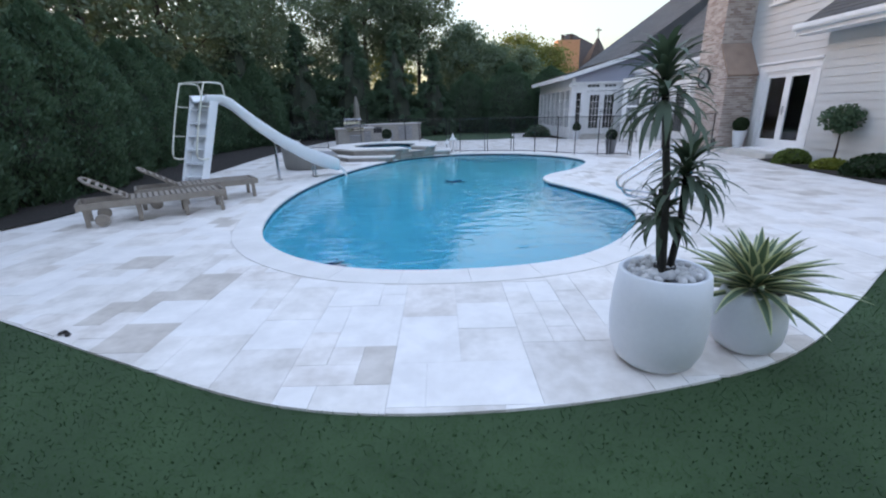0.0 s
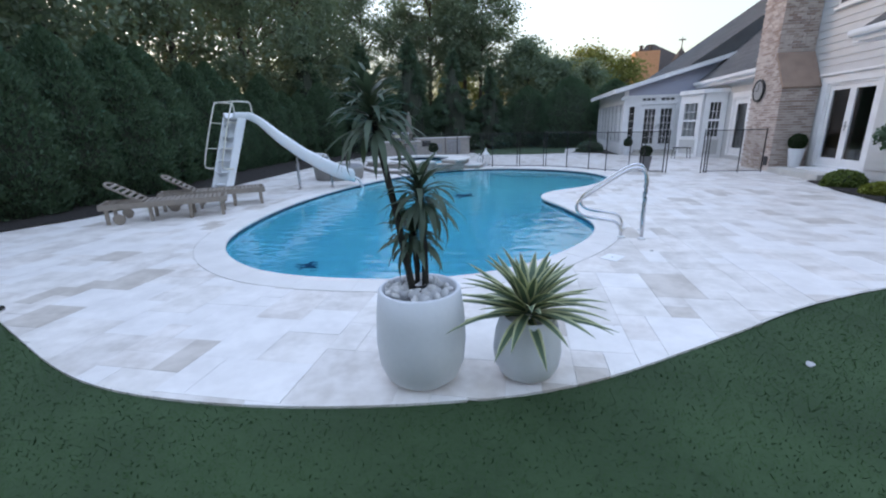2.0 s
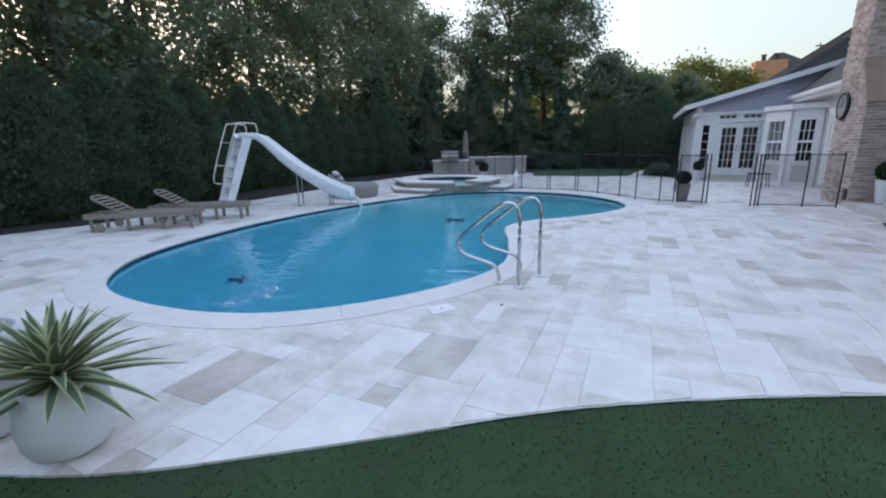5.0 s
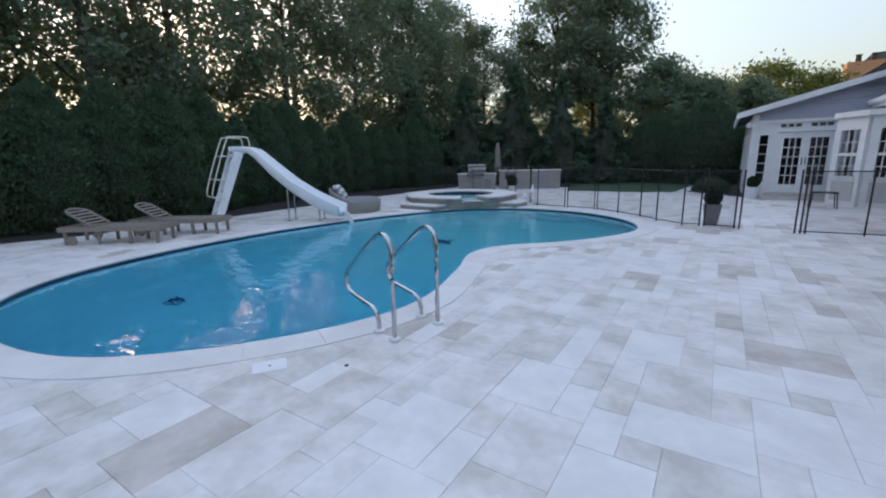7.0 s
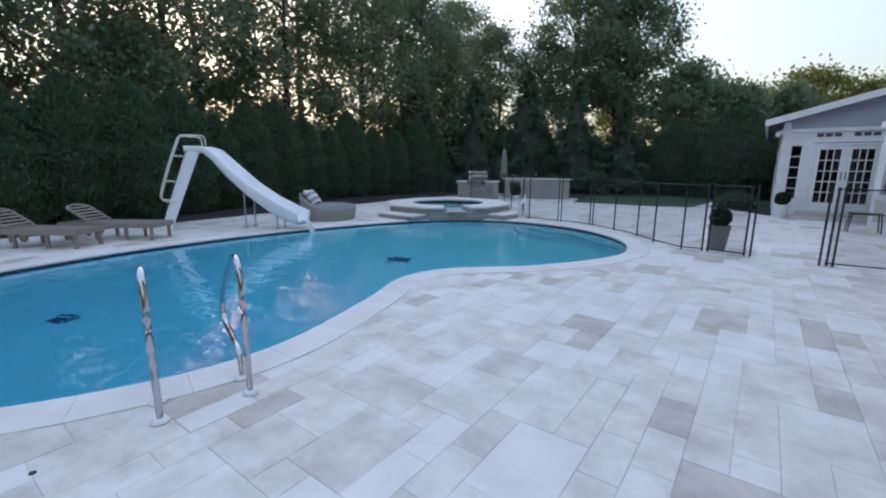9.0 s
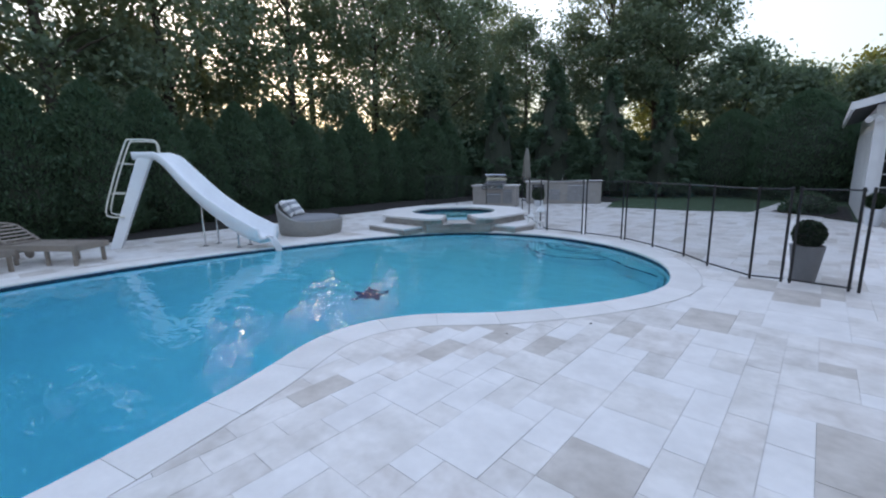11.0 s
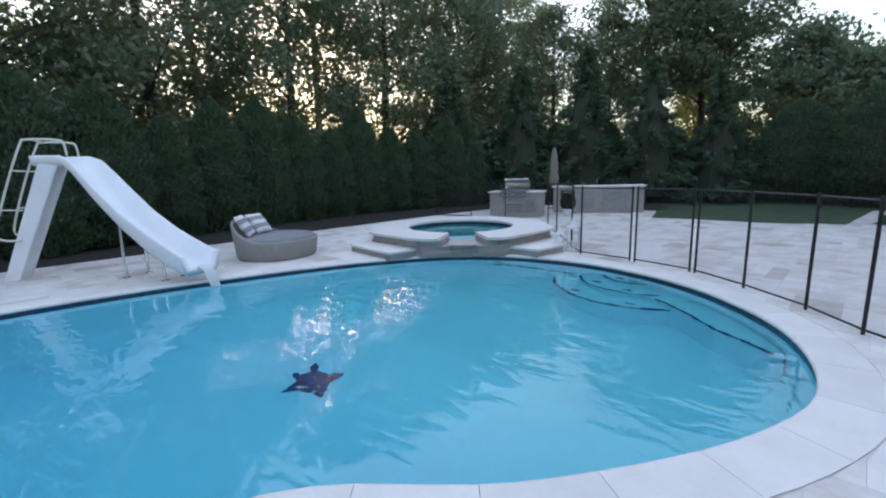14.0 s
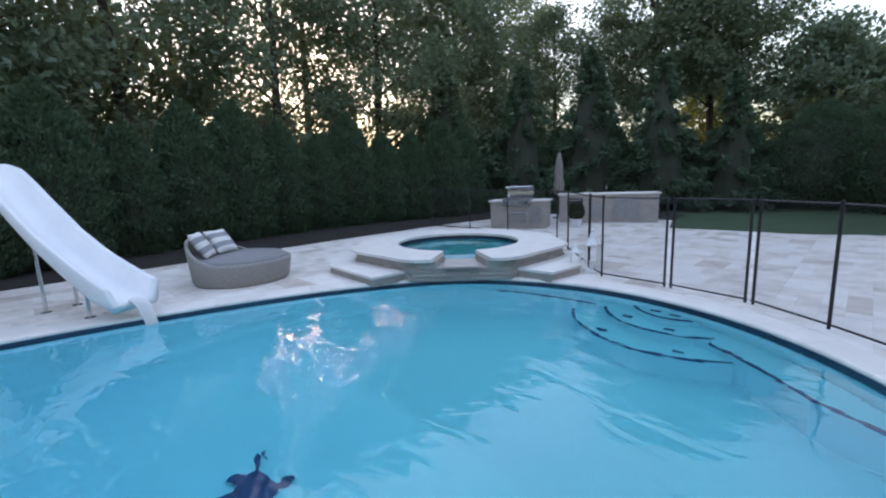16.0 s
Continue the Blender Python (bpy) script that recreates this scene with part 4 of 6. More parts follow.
for y0, y1, x, z in ((15.95, 22.5, 9.55, 3.08), (4.0, 11.6, 8.93, 3.24)):
    g = thing("gutter", pose(x, y0, z), "white roof gutter along the eave", "gutter", kind="structure")
    bm = bmesh.new()
    prof = [(-0.07, 0.06), (-0.07, -0.02), (-0.04, -0.07), (0.05, -0.07), (0.05, 0.06), (0.04, 0.06), (0.04, -0.06), (-0.035, -0.06), (-0.06, -0.015), (-0.06, 0.06)]
    va = [bm.verts.new((px, 0, pz)) for px, pz in prof]
    vb = [bm.verts.new((px, y1 - y0, pz)) for px, pz in prof]
    for j in range(10):
        bm.faces.new((va[j], va[(j + 1) % 10], vb[(j + 1) % 10], vb[j]))
    bm.faces.new(va)
    bm.faces.new(vb)
    part("gutter_channel", bm, M_TRIM, g)
    part("fascia", box(0.055, 0, -0.18, 0.09, y1 - y0, 0.02), M_TRIM, g)
    part("soffit", box(0.091, 0, -0.18, 0.5, y1 - y0, -0.16), M_TRIM, g)
for x, y in ((11.4, 17.6),):
    z = 3.12 + (x - 9.62) * 4.78 / 5.38
    v = thing("roof_vent", pose(x, y, z), "white plumbing vent pipe on the roof", "vent pipe")
    part("pipe", tube([(0, 0, -0.1), (0, 0, 0.42)], 0.05, 10), M_TRIM, v)

# chimney of mixed brick with a sloped shoulder
CH = thing("brick_chimney", pose(0, 0, 0), "tall chimney of mixed tan and brown brick with sloped shoulder", "chimney")
CX0, CX1, CY0, CY1, CYS = 9.05, 9.97, 14.12, 15.8, 14.68
core = bmesh.new()
box(CX0 + 0.01, CY0 + 0.01, -0.02, CX1, CY1 - 0.01, 2.33, bm=core)
box(CX0 + 0.01, CYS + 0.01, 2.33, CX1, CY1 - 0.01, 9.0, bm=core)
sh = [(CY0 + 0.01, 2.33), (CYS + 0.012, 2.33), (CYS + 0.012, 3.22)]
va = [core.verts.new((CX0 + 0.01, y, z)) for y, z in sh]
vb = [core.verts.new((CX1, y, z)) for y, z in sh]
core.faces.new(va)
core.faces.new(vb)
for j in range(3):
    core.faces.new((va[j], va[(j + 1) % 3], vb[(j + 1) % 3], vb[j]))
part("mortar_core", core, M_MORTAR, CH)
bm = bmesh.new()
q = [(CX0 - 0.03, CY0 - 0.03, 2.30), (CX1, CY0 - 0.03, 2.30), (CX1, CYS, 3.26), (CX0 - 0.03, CYS, 3.26)]
vs = [bm.verts.new(p) for p in q]
bm.faces.new(vs)
g = bmesh.ops.extrude_face_region(bm, geom=bm.faces[:])
bmesh.ops.translate(bm, verts=[v for v in g["geom"] if isinstance(v, bmesh.types.BMVert)], vec=(0, -0.04, 0.045))
part("shoulder_cap", bm, M_COPPER, CH, "tan stone slab on the sloped shoulder")

# sunroom with its gable, doors and side windows
SY, SX0, SX1 = 22.3, 6.62, 10.0
def clad_front(parent, x0, x1, z0, zt, y):
    """Lapped boards on a front wall (facing -y) under a sloping top edge zt(x)."""
    z = z0
    while z < max(zt(x0), zt(x1)):
        z2 = z + 0.15
        xa = x0
        while zt(xa) < z + 0.01 and xa < x1:
            xa += 0.05
        if xa < x1 - 0.05:
            bm = bmesh.new()
            vv = [[bm.verts.new((x, y - dy, min(zz, zt(x)))) for dy, zz in ((0.004, z), (0.024, z), (0.010, z2), (0.004, z2))] for x in (xa, x1)]
            for j in range(4):
                bm.faces.new((vv[0][j], vv[0][(j + 1) % 4], vv[1][(j + 1) % 4], vv[1][j]))
            part("clapboard", bm, M_BLUESIDE, parent)
        z = z2


rake = lambda x: 2.95 + (x - 6.2) * 0.285
sunroom = thing("wall_sunroom", pose(0, 0, 0), "white sunroom front with blue-grey gable siding", "wall", kind="structure")
bm = bmesh.new()
vs = [[bm.verts.new((x, y, z)) for x, z in ((SX0, 2.62), (SX1 + 1.2, 2.62), (SX1 + 1.2, rake(SX1 + 1.2)), (SX0, rake(SX0)))] for y in (SY, SY + 0.15)]
bm.faces.new(vs[0])
bm.faces.new(vs[1])
for j in range(4):
    bm.faces.new((vs[0][j], vs[0][(j + 1) % 4], vs[1][(j + 1) % 4], vs[1][j]))
part("gable_core", bm, M_BLUESIDE, sunroom)
clad_front(sunroom, SX0 + 0.16, SX1 + 1.0, 2.70, rake, SY)
part("corner_post", box(SX0 - 0.04, SY - 0.05, 0, SX0 + 0.14, SY + 0.15, 2.9), M_TRIM, sunroom)
part("frieze", box(SX0 + 0.14, SY - 0.04, 2.60, SX1, SY - 0.0, 2.70), M_TRIM, sunroom)
part("transom_rail", box(SX0 + 0.14, SY - 0.03, 2.28, SX1, SY + 0.12, 2.40), M_TRIM, sunroom)
part("base_panel", box(SX0 + 0.14, SY - 0.03, 0, 7.30, SY + 0.12, 0.5), M_TRIM, sunroom)
part("transom_back", box(SX0 + 0.14, SY + 0.02, 2.40, SX1, SY + 0.12, 2.60), M_TRIM, sunroom)
for x in (7.40, 8.22):
    for k in range(3):
        part("transom_pane", box(x + 0.20 * k, SY - 0.008, 2.45, x + 0.20 * k + 0.15, SY + 0.018, 2.55), M_DARKROOM, sunroom, "small opaque transom pane coloured like an unlit room")
part("post", box(7.18, SY - 0.045, 0.0, 7.34, SY + 0.12, 2.28), M_TRIM, sunroom)
part("post", box(8.92, SY - 0.045, 0.0, 10.0, SY + 0.12, 2.28), M_TRIM, sunroom)
sw = thing("window_1", pose(SX0 + 0.14, SY + 0.02, 0.5), "narrow white sunroom window with small panes", "window", kind="structure")
part("window_frame", box(0, -0.03, 0, 0.09, 0.08, 1.78), M_TRIM, sw)
part("window_frame", box(0.33, -0.03, 0, 0.42, 0.08, 1.78), M_TRIM, sw)
part("window_frame", box(0.091, -0.03, 0, 0.329, 0.08, 0.08), M_TRIM, sw)
part("window_frame", box(0.091, -0.03, 1.70, 0.329, 0.08, 1.78), M_TRIM, sw)
part("pane", box(0.09, 0.02, 0.08, 0.33, 0.028, 1.7), G_WINDOW, sw).visible_shadow = False
for k in range(1, 5):
    part("glazing_bar", box(0.09, 0.0, 0.08 + 1.62 * k / 5 - 0.012, 0.33, 0.019, 0.08 + 1.62 * k / 5 + 0.012), M_TRIM, sw)
french_door("door_3", pose(7.36, SY, 0.22), 1.54, 2.04, 2, (3, 5), "white sunroom double door with small panes", side=0.12, rail=0.22)
tagged(part("sunroom_step", box(7.0, SY - 0.75, -0.01, 9.1, SY - 0.05, 0.11, 0.012), M_CONCRETE), "pale stone step below the sunroom doors", "step", kind="structure")
tagged(part("sunroom_step", box(7.15, SY - 0.42, 0.111, 9.0, SY - 0.05, 0.22, 0.012), M_CONCRETE), "upper stone step below the sunroom doors", "step", kind="structure")
side = thing("wall_sunroom_side", pose(0, 0, 0), "white sunroom side with a row of tall windows", "wall", kind="structure")
part("base_wall", box(SX0 - 0.02, SY + 0.155, 0, SX0 + 0.13, SY + 7.0, 0.55), M_TRIM, side)
part("head", box(SX0 - 0.02, SY + 0.155, 2.35, SX0 + 0.13, SY + 7.0, 2.9), M_TRIM, side)
for k in range(8):
    y = SY + 0.17 + k * 0.97
    part("mullion", box(SX0 - 0.03, y, 0.55, SX0 + 0.13, y + 0.16, 2.35), M_TRIM, side)
    if k < 7:
        part("pane", box(SX0 + 0.05, y + 0.16, 0.55, SX0 + 0.058, y + 0.97, 2.35), G_WINDOW, side).visible_shadow = False
        part("glazing_bar", box(SX0 + 0.02, y + 0.55, 0.55, SX0 + 0.045, y + 0.58, 2.35), M_TRIM, side)
        for i in (1, 2, 3):
            part("glazing_bar", box(SX0 + 0.018, y + 0.16, 0.55 + 0.45 * i - 0.012, SX0 + 0.043, y + 0.97, 0.55 + 0.45 * i + 0.012), M_TRIM, side)
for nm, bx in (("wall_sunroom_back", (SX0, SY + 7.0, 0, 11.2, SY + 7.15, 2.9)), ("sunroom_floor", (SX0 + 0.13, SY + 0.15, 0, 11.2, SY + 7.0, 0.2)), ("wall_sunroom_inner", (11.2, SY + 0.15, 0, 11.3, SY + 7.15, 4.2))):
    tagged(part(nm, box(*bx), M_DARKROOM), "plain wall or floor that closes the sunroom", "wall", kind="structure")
roof("roof_sunroom", [(6.2, SY - 0.3, 2.98), (6.2, SY + 7.4, 2.98), (11.4, SY + 7.4, 4.46), (11.4, SY - 0.3, 4.46)], 0.1, "dark shingle roof of the sunroom")
bm = bmesh.new()
vs = [[bm.verts.new((x, y, rake(x) + dz)) for x, dz in ((6.16, -0.14), (11.2, -0.14), (11.2, 0.05), (6.16, 0.05))] for y in (SY - 0.36, SY - 0.29)]
bm.faces.new(vs[0])
bm.faces.new(vs[1])
for j in range(4):
    bm.faces.new((vs[0][j], vs[0][(j + 1) % 4], vs[1][(j + 1) % 4], vs[1][j]))
tagged(part("rake_board", bm, M_TRIM), "white board along the sunroom gable", "trim", kind="structure")
tagged(part("eave_board", box(6.10, SY - 0.34, 2.80, 6.17, SY + 7.3, 2.99), M_TRIM), "white eave board of the sunroom", "trim", kind="structure")
lamp = thing("security_light", pose(6.55, SY - 0.08, 2.62), "white twin security floodlight under the eave", "security light")
part("lamp_base", box(-0.06, -0.0, -0.06, 0.06, 0.04, 0.06, 0.01), M_TRIM, lamp)
for dx in (-0.09, 0.09):
    part("lamp_head", lathe([(0, 0.0), (0.05, 0.0), (0.075, -0.10), (0.07, -0.12), (0, -0.12)], 16), M_TRIM, lamp, m=pose(dx, -0.08, -0.02, -50, 0, 0))

# bay with two sash windows
bay = thing("window_bay", pose(0, 0, 0), "white angled bay with sash windows and panelled base", "bay window", kind="structure")
BAYP = [Vector((10.0, 19.8, 0)), Vector((9.25, 20.0, 0)), Vector((8.75, 20.95, 0)), Vector((9.2, 21.75, 0)), Vector((10.0, 21.9, 0))]


def bay_face(a, b, window):
    d = (b - a)
    w = d.length
    m = Matrix.Translation(a) @ Matrix.Rotation(math.atan2(d.y, d.x), 4, "Z")
    side_ = part("bay_panel", box(0, 0.0, 0, w, 0.12, 0.80), M_TRIM, bay, m=m)
    part("bay_head", box(0, 0.0, 2.2, w, 0.12, 2.55), M_TRIM, bay, m=m)
    part("bay_inset", box(0.14, 0.1205, 0.14, w - 0.14, 0.135, 0.72), M_SIDING, bay, "grey inset panel", m=m)
    if window:
        for x0, x1 in ((0, 0.2), (w - 0.2, w)):
            part("bay_post", box(x0, 0, 0.80, x1, 0.13, 2.2), M_TRIM, bay, m=m)
        win = part("sash_frame", box(0.2, 0.03, 1.46, w - 0.2, 0.10, 1.54), M_TRIM, bay, m=m)
        part("sash_sill", box(0.12, 0.0, 0.80, w - 0.12, 0.17, 0.86), M_TRIM, bay, m=m)
        p = part("pane", box(0.2, 0.05, 0.86, w - 0.2, 0.058, 2.2), G_WINDOW, win)
        p.visible_shadow = False
        for i in (1, 2):
            x = 0.2 + (w - 0.4) * i / 3
            part("glazing_bar", box(x - 0.012, 0.06, 0.86, x + 0.012, 0.085, 2.2), M_TRIM, win)
        for z in (1.16, 1.85):
            part("glazing_bar", box(0.2, 0.062, z - 0.012, w - 0.2, 0.087, z + 0.012), M_TRIM, win)
    else:
        part("bay_post", box(0, 0, 0.8, w, 0.12, 2.2), M_TRIM, bay, m=m)


for a, b in ((BAYP[1], BAYP[0]), (BAYP[2], BAYP[1]), (BAYP[3], BAYP[2])):
    bay_face(b, a, True)
part("bay_roof", prism([(10.0, 19.55), (9.1, 19.8), (8.55, 20.92), (9.05, 21.95), (10.0, 22.05)], 2.56, 2.72), M_TRIM, bay, "white bay cornice")
# dark panel added behind the bay panes in place of the unlit room
part("bay_inside", box(9.85, 19.95, 0.1, 9.95, 21.7, 2.5), M_DARKROOM, bay)

# wall clock, vent and pots by the chimney
clock = thing("wall_clock", Matrix.Translation((CX0 - 0.012, 15.3, 2.33)) @ Matrix.Rotation(radians(-90), 4, "Y"), "round dark-rimmed outdoor clock on the brick chimney", "clock")
part("clock_case", lathe([(0, 0), (0.30, 0), (0.33, 0.03), (0.33, 0.06), (0.28, 0.075), (0.27, 0.05)], 32), M_BLACK, clock, "dark round case", smooth=True)
part("clock_dial", lathe([(0.27, 0.05), (0, 0.05)], 32), M_DIAL, clock, "pale grey dial")
part("clock_pointer", box(-0.01, -0.012, 0.054, 0.2, 0.012, 0.06), M_BLACK, clock)
part("clock_pointer", box(-0.012, -0.012, 0.0605, 0.012, 0.15, 0.066), M_BLACK, clock)
vent = thing("cleanout_door", pose(CX0 - 0.025, 14.3, 0.3), "small dark iron cleanout door in the brick", "vent")
part("vent_plate", box(-0.01, -0.1, -0.13, 0.012, 0.1, 0.13, 0.005), M_BLACK, vent)


# ---- far neighbour house ----
nb = thing("neighbour_house", pose(16.0, 57, 0), "distant house with brown hip roof and orange chimney", "house")
part("wall", box(-3, -2, 0, 9, 10, 5.0), M_SIDING, nb)
bm = bmesh.new()
vs = [bm.verts.new(p) for p in ((-3.8, -2.6, 5.0), (9.6, -2.6, 5.0), (9.6, 10.6, 5.0), (-3.8, 10.6, 5.0), (0.5, 3, 10.5), (1.3, 3, 10.5))]
for f in ((0, 1, 5, 4), (1, 2, 5), (2, 3, 4, 5), (3, 0, 4), (0, 1, 2, 3)):
    bm.faces.new([vs[i] for i in f])
part("roof", bm, M_BROWNROOF, nb)
chim = part("chimney", box(-2.1, -2.9, 4.0, 0.5, -1.2, 9.0), M_ORANGE, nb, "orange brick chimney, sunlight put into its colour")
for x in (-1.4, -0.4):
    part("chimney_pot", lathe([(0.22, 0), (0.18, 0.55), (0.24, 0.6), (0.24, 0.66), (0, 0.66)], 12), M_BROWNROOF, chim, m=Matrix.Translation((x + 0.1, -2.0, 9.0)))
tw = part("turret_roof", lathe([(2.0, 0), (0, 3.2)], 8), M_BROWNROOF, nb, m=Matrix.Translation((3.2, -1.0, 6.3)))
part("weathervane", tube([(3.2, -1.0, 9.3), (3.2, -1.0, 10.5)], 0.05, 6), M_BLACK, nb)
part("vane_arrow", box(2.85, -1.03, 10.15, 3.55, -0.97, 10.27), M_BLACK, nb)


# ---- trees and hedges ----
rng = np.random.default_rng(7)


def arborvitae(h, r, n, name, material, label, cat, group):
    """Dense upright hedge conifer: stem, solid core coloured as inner shade, feathery sprays."""
    t = thing(name, pose(0, 0, -500), label, cat, group)
    part("trunk", tube([(0, 0, 0), (0.02, 0, h * 0.5), (0, 0, h * 0.9)], [0.09, 0.06, 0.02], 7), M_BARK, t)
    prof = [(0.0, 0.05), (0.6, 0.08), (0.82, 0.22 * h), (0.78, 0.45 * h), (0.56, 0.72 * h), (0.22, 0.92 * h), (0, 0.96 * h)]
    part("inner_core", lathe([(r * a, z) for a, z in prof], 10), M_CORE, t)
    u = rng.random(n)
    z = h * u
    rad = r * np.interp(u, [0, 0.1, 0.25, 0.5, 0.75, 0.93, 1], [0.78, 0.96, 1.0, 0.93, 0.68, 0.30, 0.03])
    a = rng.random(n) * 2 * np.pi
    lump = 1 + 0.13 * np.sin(3 * a + 5 * u + 1) * np.cos(9 * u * h + 2 * a) + 0.09 * rng.normal(size=n)
    rad = rad * lump * np.sqrt(rng.uniform(0.55, 1.0, n))
    c = np.stack([rad * np.cos(a), rad * np.sin(a), z], 1)
    nrm = np.stack([0.6 * np.cos(a), 0.6 * np.sin(a), np.full(n, 0.75)], 1)
    part("crown", leaves_mesh("crown", c, 0.050, 0.019, material, rng, normals=nrm), material, t)
    return t


def broadleaf(h, r, crown_from, n, name, material, label, group, seed, size=0.125, clumps=80):
    """Tree: tapered trunk, limbs that end in leaf clumps with gaps between."""
    g = np.random.default_rng(seed)
    t = thing(name, pose(0, 0, -500), label, "tree", group)
    lean = g.normal(size=2) * 0.25
    tip = Vector((lean[0], lean[1], h * 0.92))
    part("trunk", tube([(0, 0, -0.1), (lean[0] * 0.2, lean[1] * 0.2, h * 0.3), (lean[0] * 0.6, lean[1] * 0.6, h * 0.6), tip], [0.24, 0.18, 0.11, 0.03], 8), M_BARK, t)
    cs = []
    for k in range(clumps):
        u = crown_from + (1 - crown_from) * ((k + g.random()) / clumps)
        v = (u - crown_from) / (1 - crown_from)
        rr = r * math.sin(math.pi * min(max(0.12 + 0.84 * v, 0), 1)) ** 0.7 * math.sqrt(g.uniform(0.1, 1))
        a = g.random() * 2 * math.pi
        c = Vector((rr * math.cos(a) + lean[0] * u, rr * math.sin(a) + lean[1] * u, h * u))
        cs.append(c)
        if k % 5 == 0:
            s = Vector((lean[0] * u * 0.8, lean[1] * u * 0.8, max(h * u - rr * 0.7, h * 0.2)))
            part("limb", tube([s, s.lerp(c, 0.5) + Vector((0, 0, 0.15)), c], [0.07, 0.04, 0.012], 5), M_BARK, t)
    which = g.integers(0, clumps, n)
    base = np.array([tuple(c) for c in cs])[which]
    spread = g.uniform(0.3, 0.75, clumps)[which][:, None] * r / 3.0
    c = base + g.normal(size=(n, 3)) * spread * np.array([1, 1, 0.65])
    part("crown", leaves_mesh("crown", c, size, size * 0.55, material, g), material, t)
    return t


def conifer(h, r, n, seed, group):
    """Drooping spruce: tiers of boughs with needles."""
    g = np.random.default_rng(seed)
    t = thing("spruce_tree", pose(0, 0, -500), "dark green drooping spruce behind the outdoor kitchen", "tree", group)
    part("trunk", tube([(0, 0, -0.1), (0, 0, h * 0.98)], [0.2, 0.02], 8), M_BARK, t)
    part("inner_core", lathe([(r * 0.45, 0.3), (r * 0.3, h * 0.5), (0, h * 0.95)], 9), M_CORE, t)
    nb_ = 130
    u = g.random(nb_) ** 1.2
    a = g.random(nb_) * 2 * np.pi
    length = r * (1 - u) * g.uniform(0.75, 1.1, nb_) + 0.15
    k = g.integers(0, nb_, n)
    s = np.sqrt(g.random(n))
    x = length[k] * s
    z = 0.25 + u[k] * (h - 0.3) + 0.12 * x - 0.16 * x * x / (length[k] + 0.2) - np.abs(g.normal(size=n)) * 0.12
    c = np.stack([x * np.cos(a[k]), x * np.sin(a[k]), z], 1) + g.normal(size=(n, 3)) * 0.07
    nrm = np.stack([np.cos(a[k]), np.sin(a[k]), np.full(n, -0.35)], 1)
    part("crown", leaves_mesh("crown", c, 0.11, 0.03, M_SPRUCE, g, normals=nrm), M_SPRUCE, t)
    return t


def put(proto, spots):
    """The prototype at the first spot and copies at the others; a spot is x, y, size, turn."""
    for i, (x, y, s, a) in enumerate(spots):
        m = Matrix.Translation((x, y, -0.02)) @ Matrix.Rotation(radians(a), 4, "Z") @ Matrix.Scale(s, 4)
        if i == 0:
            proto.matrix_world = m
        else:
            c = copy_thing(proto, m)
            c.matrix_basis = m


hedge = arborvitae(3.7, 0.95, 26000, "arborvitae", M_HEDGE, "dense dark green upright arborvitae in the hedge row", "hedge tree", "hedge row along the patio")
row = []
r_ = random.Random(3)
for k, (x, y) in enumerate([(-8.6, 1.2), (-8.5, 2.6), (-8.4, 4.0), (-8.3, 5.4), (-8.2, 6.8), (-8.1, 8.2), (-8.2, 9.6), (-8.5, 11.0), (-9.0, 12.4), (-9.5, 13.8), (-9.9, 15.2), (-10.1, 16.6),
                            (-10.2, 18.0), (-10.2, 19.4), (-10.1, 20.8), (-9.9, 22.2), (-9.5, 23.6), (-9.8, 25.0), (-10.2, 26.4), (-10.5, 27.8), (-10.4, 29.2), (-9.6, 30.2), (-8.2, 30.9), (-6.8, 31.4), (-5.4, 31.8), (-4.0, 32.2), (-2.6, 32.6), (-1.2, 33.0)]):
    row.append((x + r_.uniform(-0.2, 0.2), y, r_.uniform(0.86, 1.12), r_.uniform(0, 360)))
put(hedge, row)
round_hedge = arborvitae(4.4, 2.0, 34000, "tall_hedge_shrub", M_HEDGE, "broad dark evergreen shrub behind the far lawn, southern ones added unseen", "shrub", "evergreen shrubs behind the lawn")
# shrubs at negative y are unseen, added to darken window reflections
put(round_hedge, [(x, y + r_.uniform(-0.6, 0.6), s, r_.uniform(0, 360)) for x, y, s in ((-0.5, 33.5, 0.8), (2.2, 32.6, 0.95), (5.0, 32.0, 1.05), (8.0, 32.4, 1.0), (10.8, 33, 0.95), (-3.4, 34.5, 0.8), (-12.0, 31.5, 1.0), (-8.6, 34.6, 0.95), (-11.5, -9.0, 0.95), (-7.5, -11.0, 1.0), (-3.6, -11.6, 0.95), (0.2, -12.0, 1.05), (4.0, -11.6, 0.95), (7.8, -11.2, 1.0), (11.6, -9.6, 0.95))])
spruce = conifer(6.4, 2.3, 15000, 11, "spruces behind the outdoor kitchen")
put(spruce, [(-8.4, 28.0, 1.05, 0), (-5.6, 29.2, 1.12, 90), (-2.8, 30.0, 1.0, 200), (-11.2, 25.5, 1.1, 140), (-0.4, 31.0, 0.85, 30)])
tall = broadleaf(12.5, 3.4, 0.15, 19000, "broadleaf_tree", M_TREE, "tall dark broadleaf tree behind the hedge, southern ones added unseen", "woodland trees", 21, size=0.102, clumps=92)
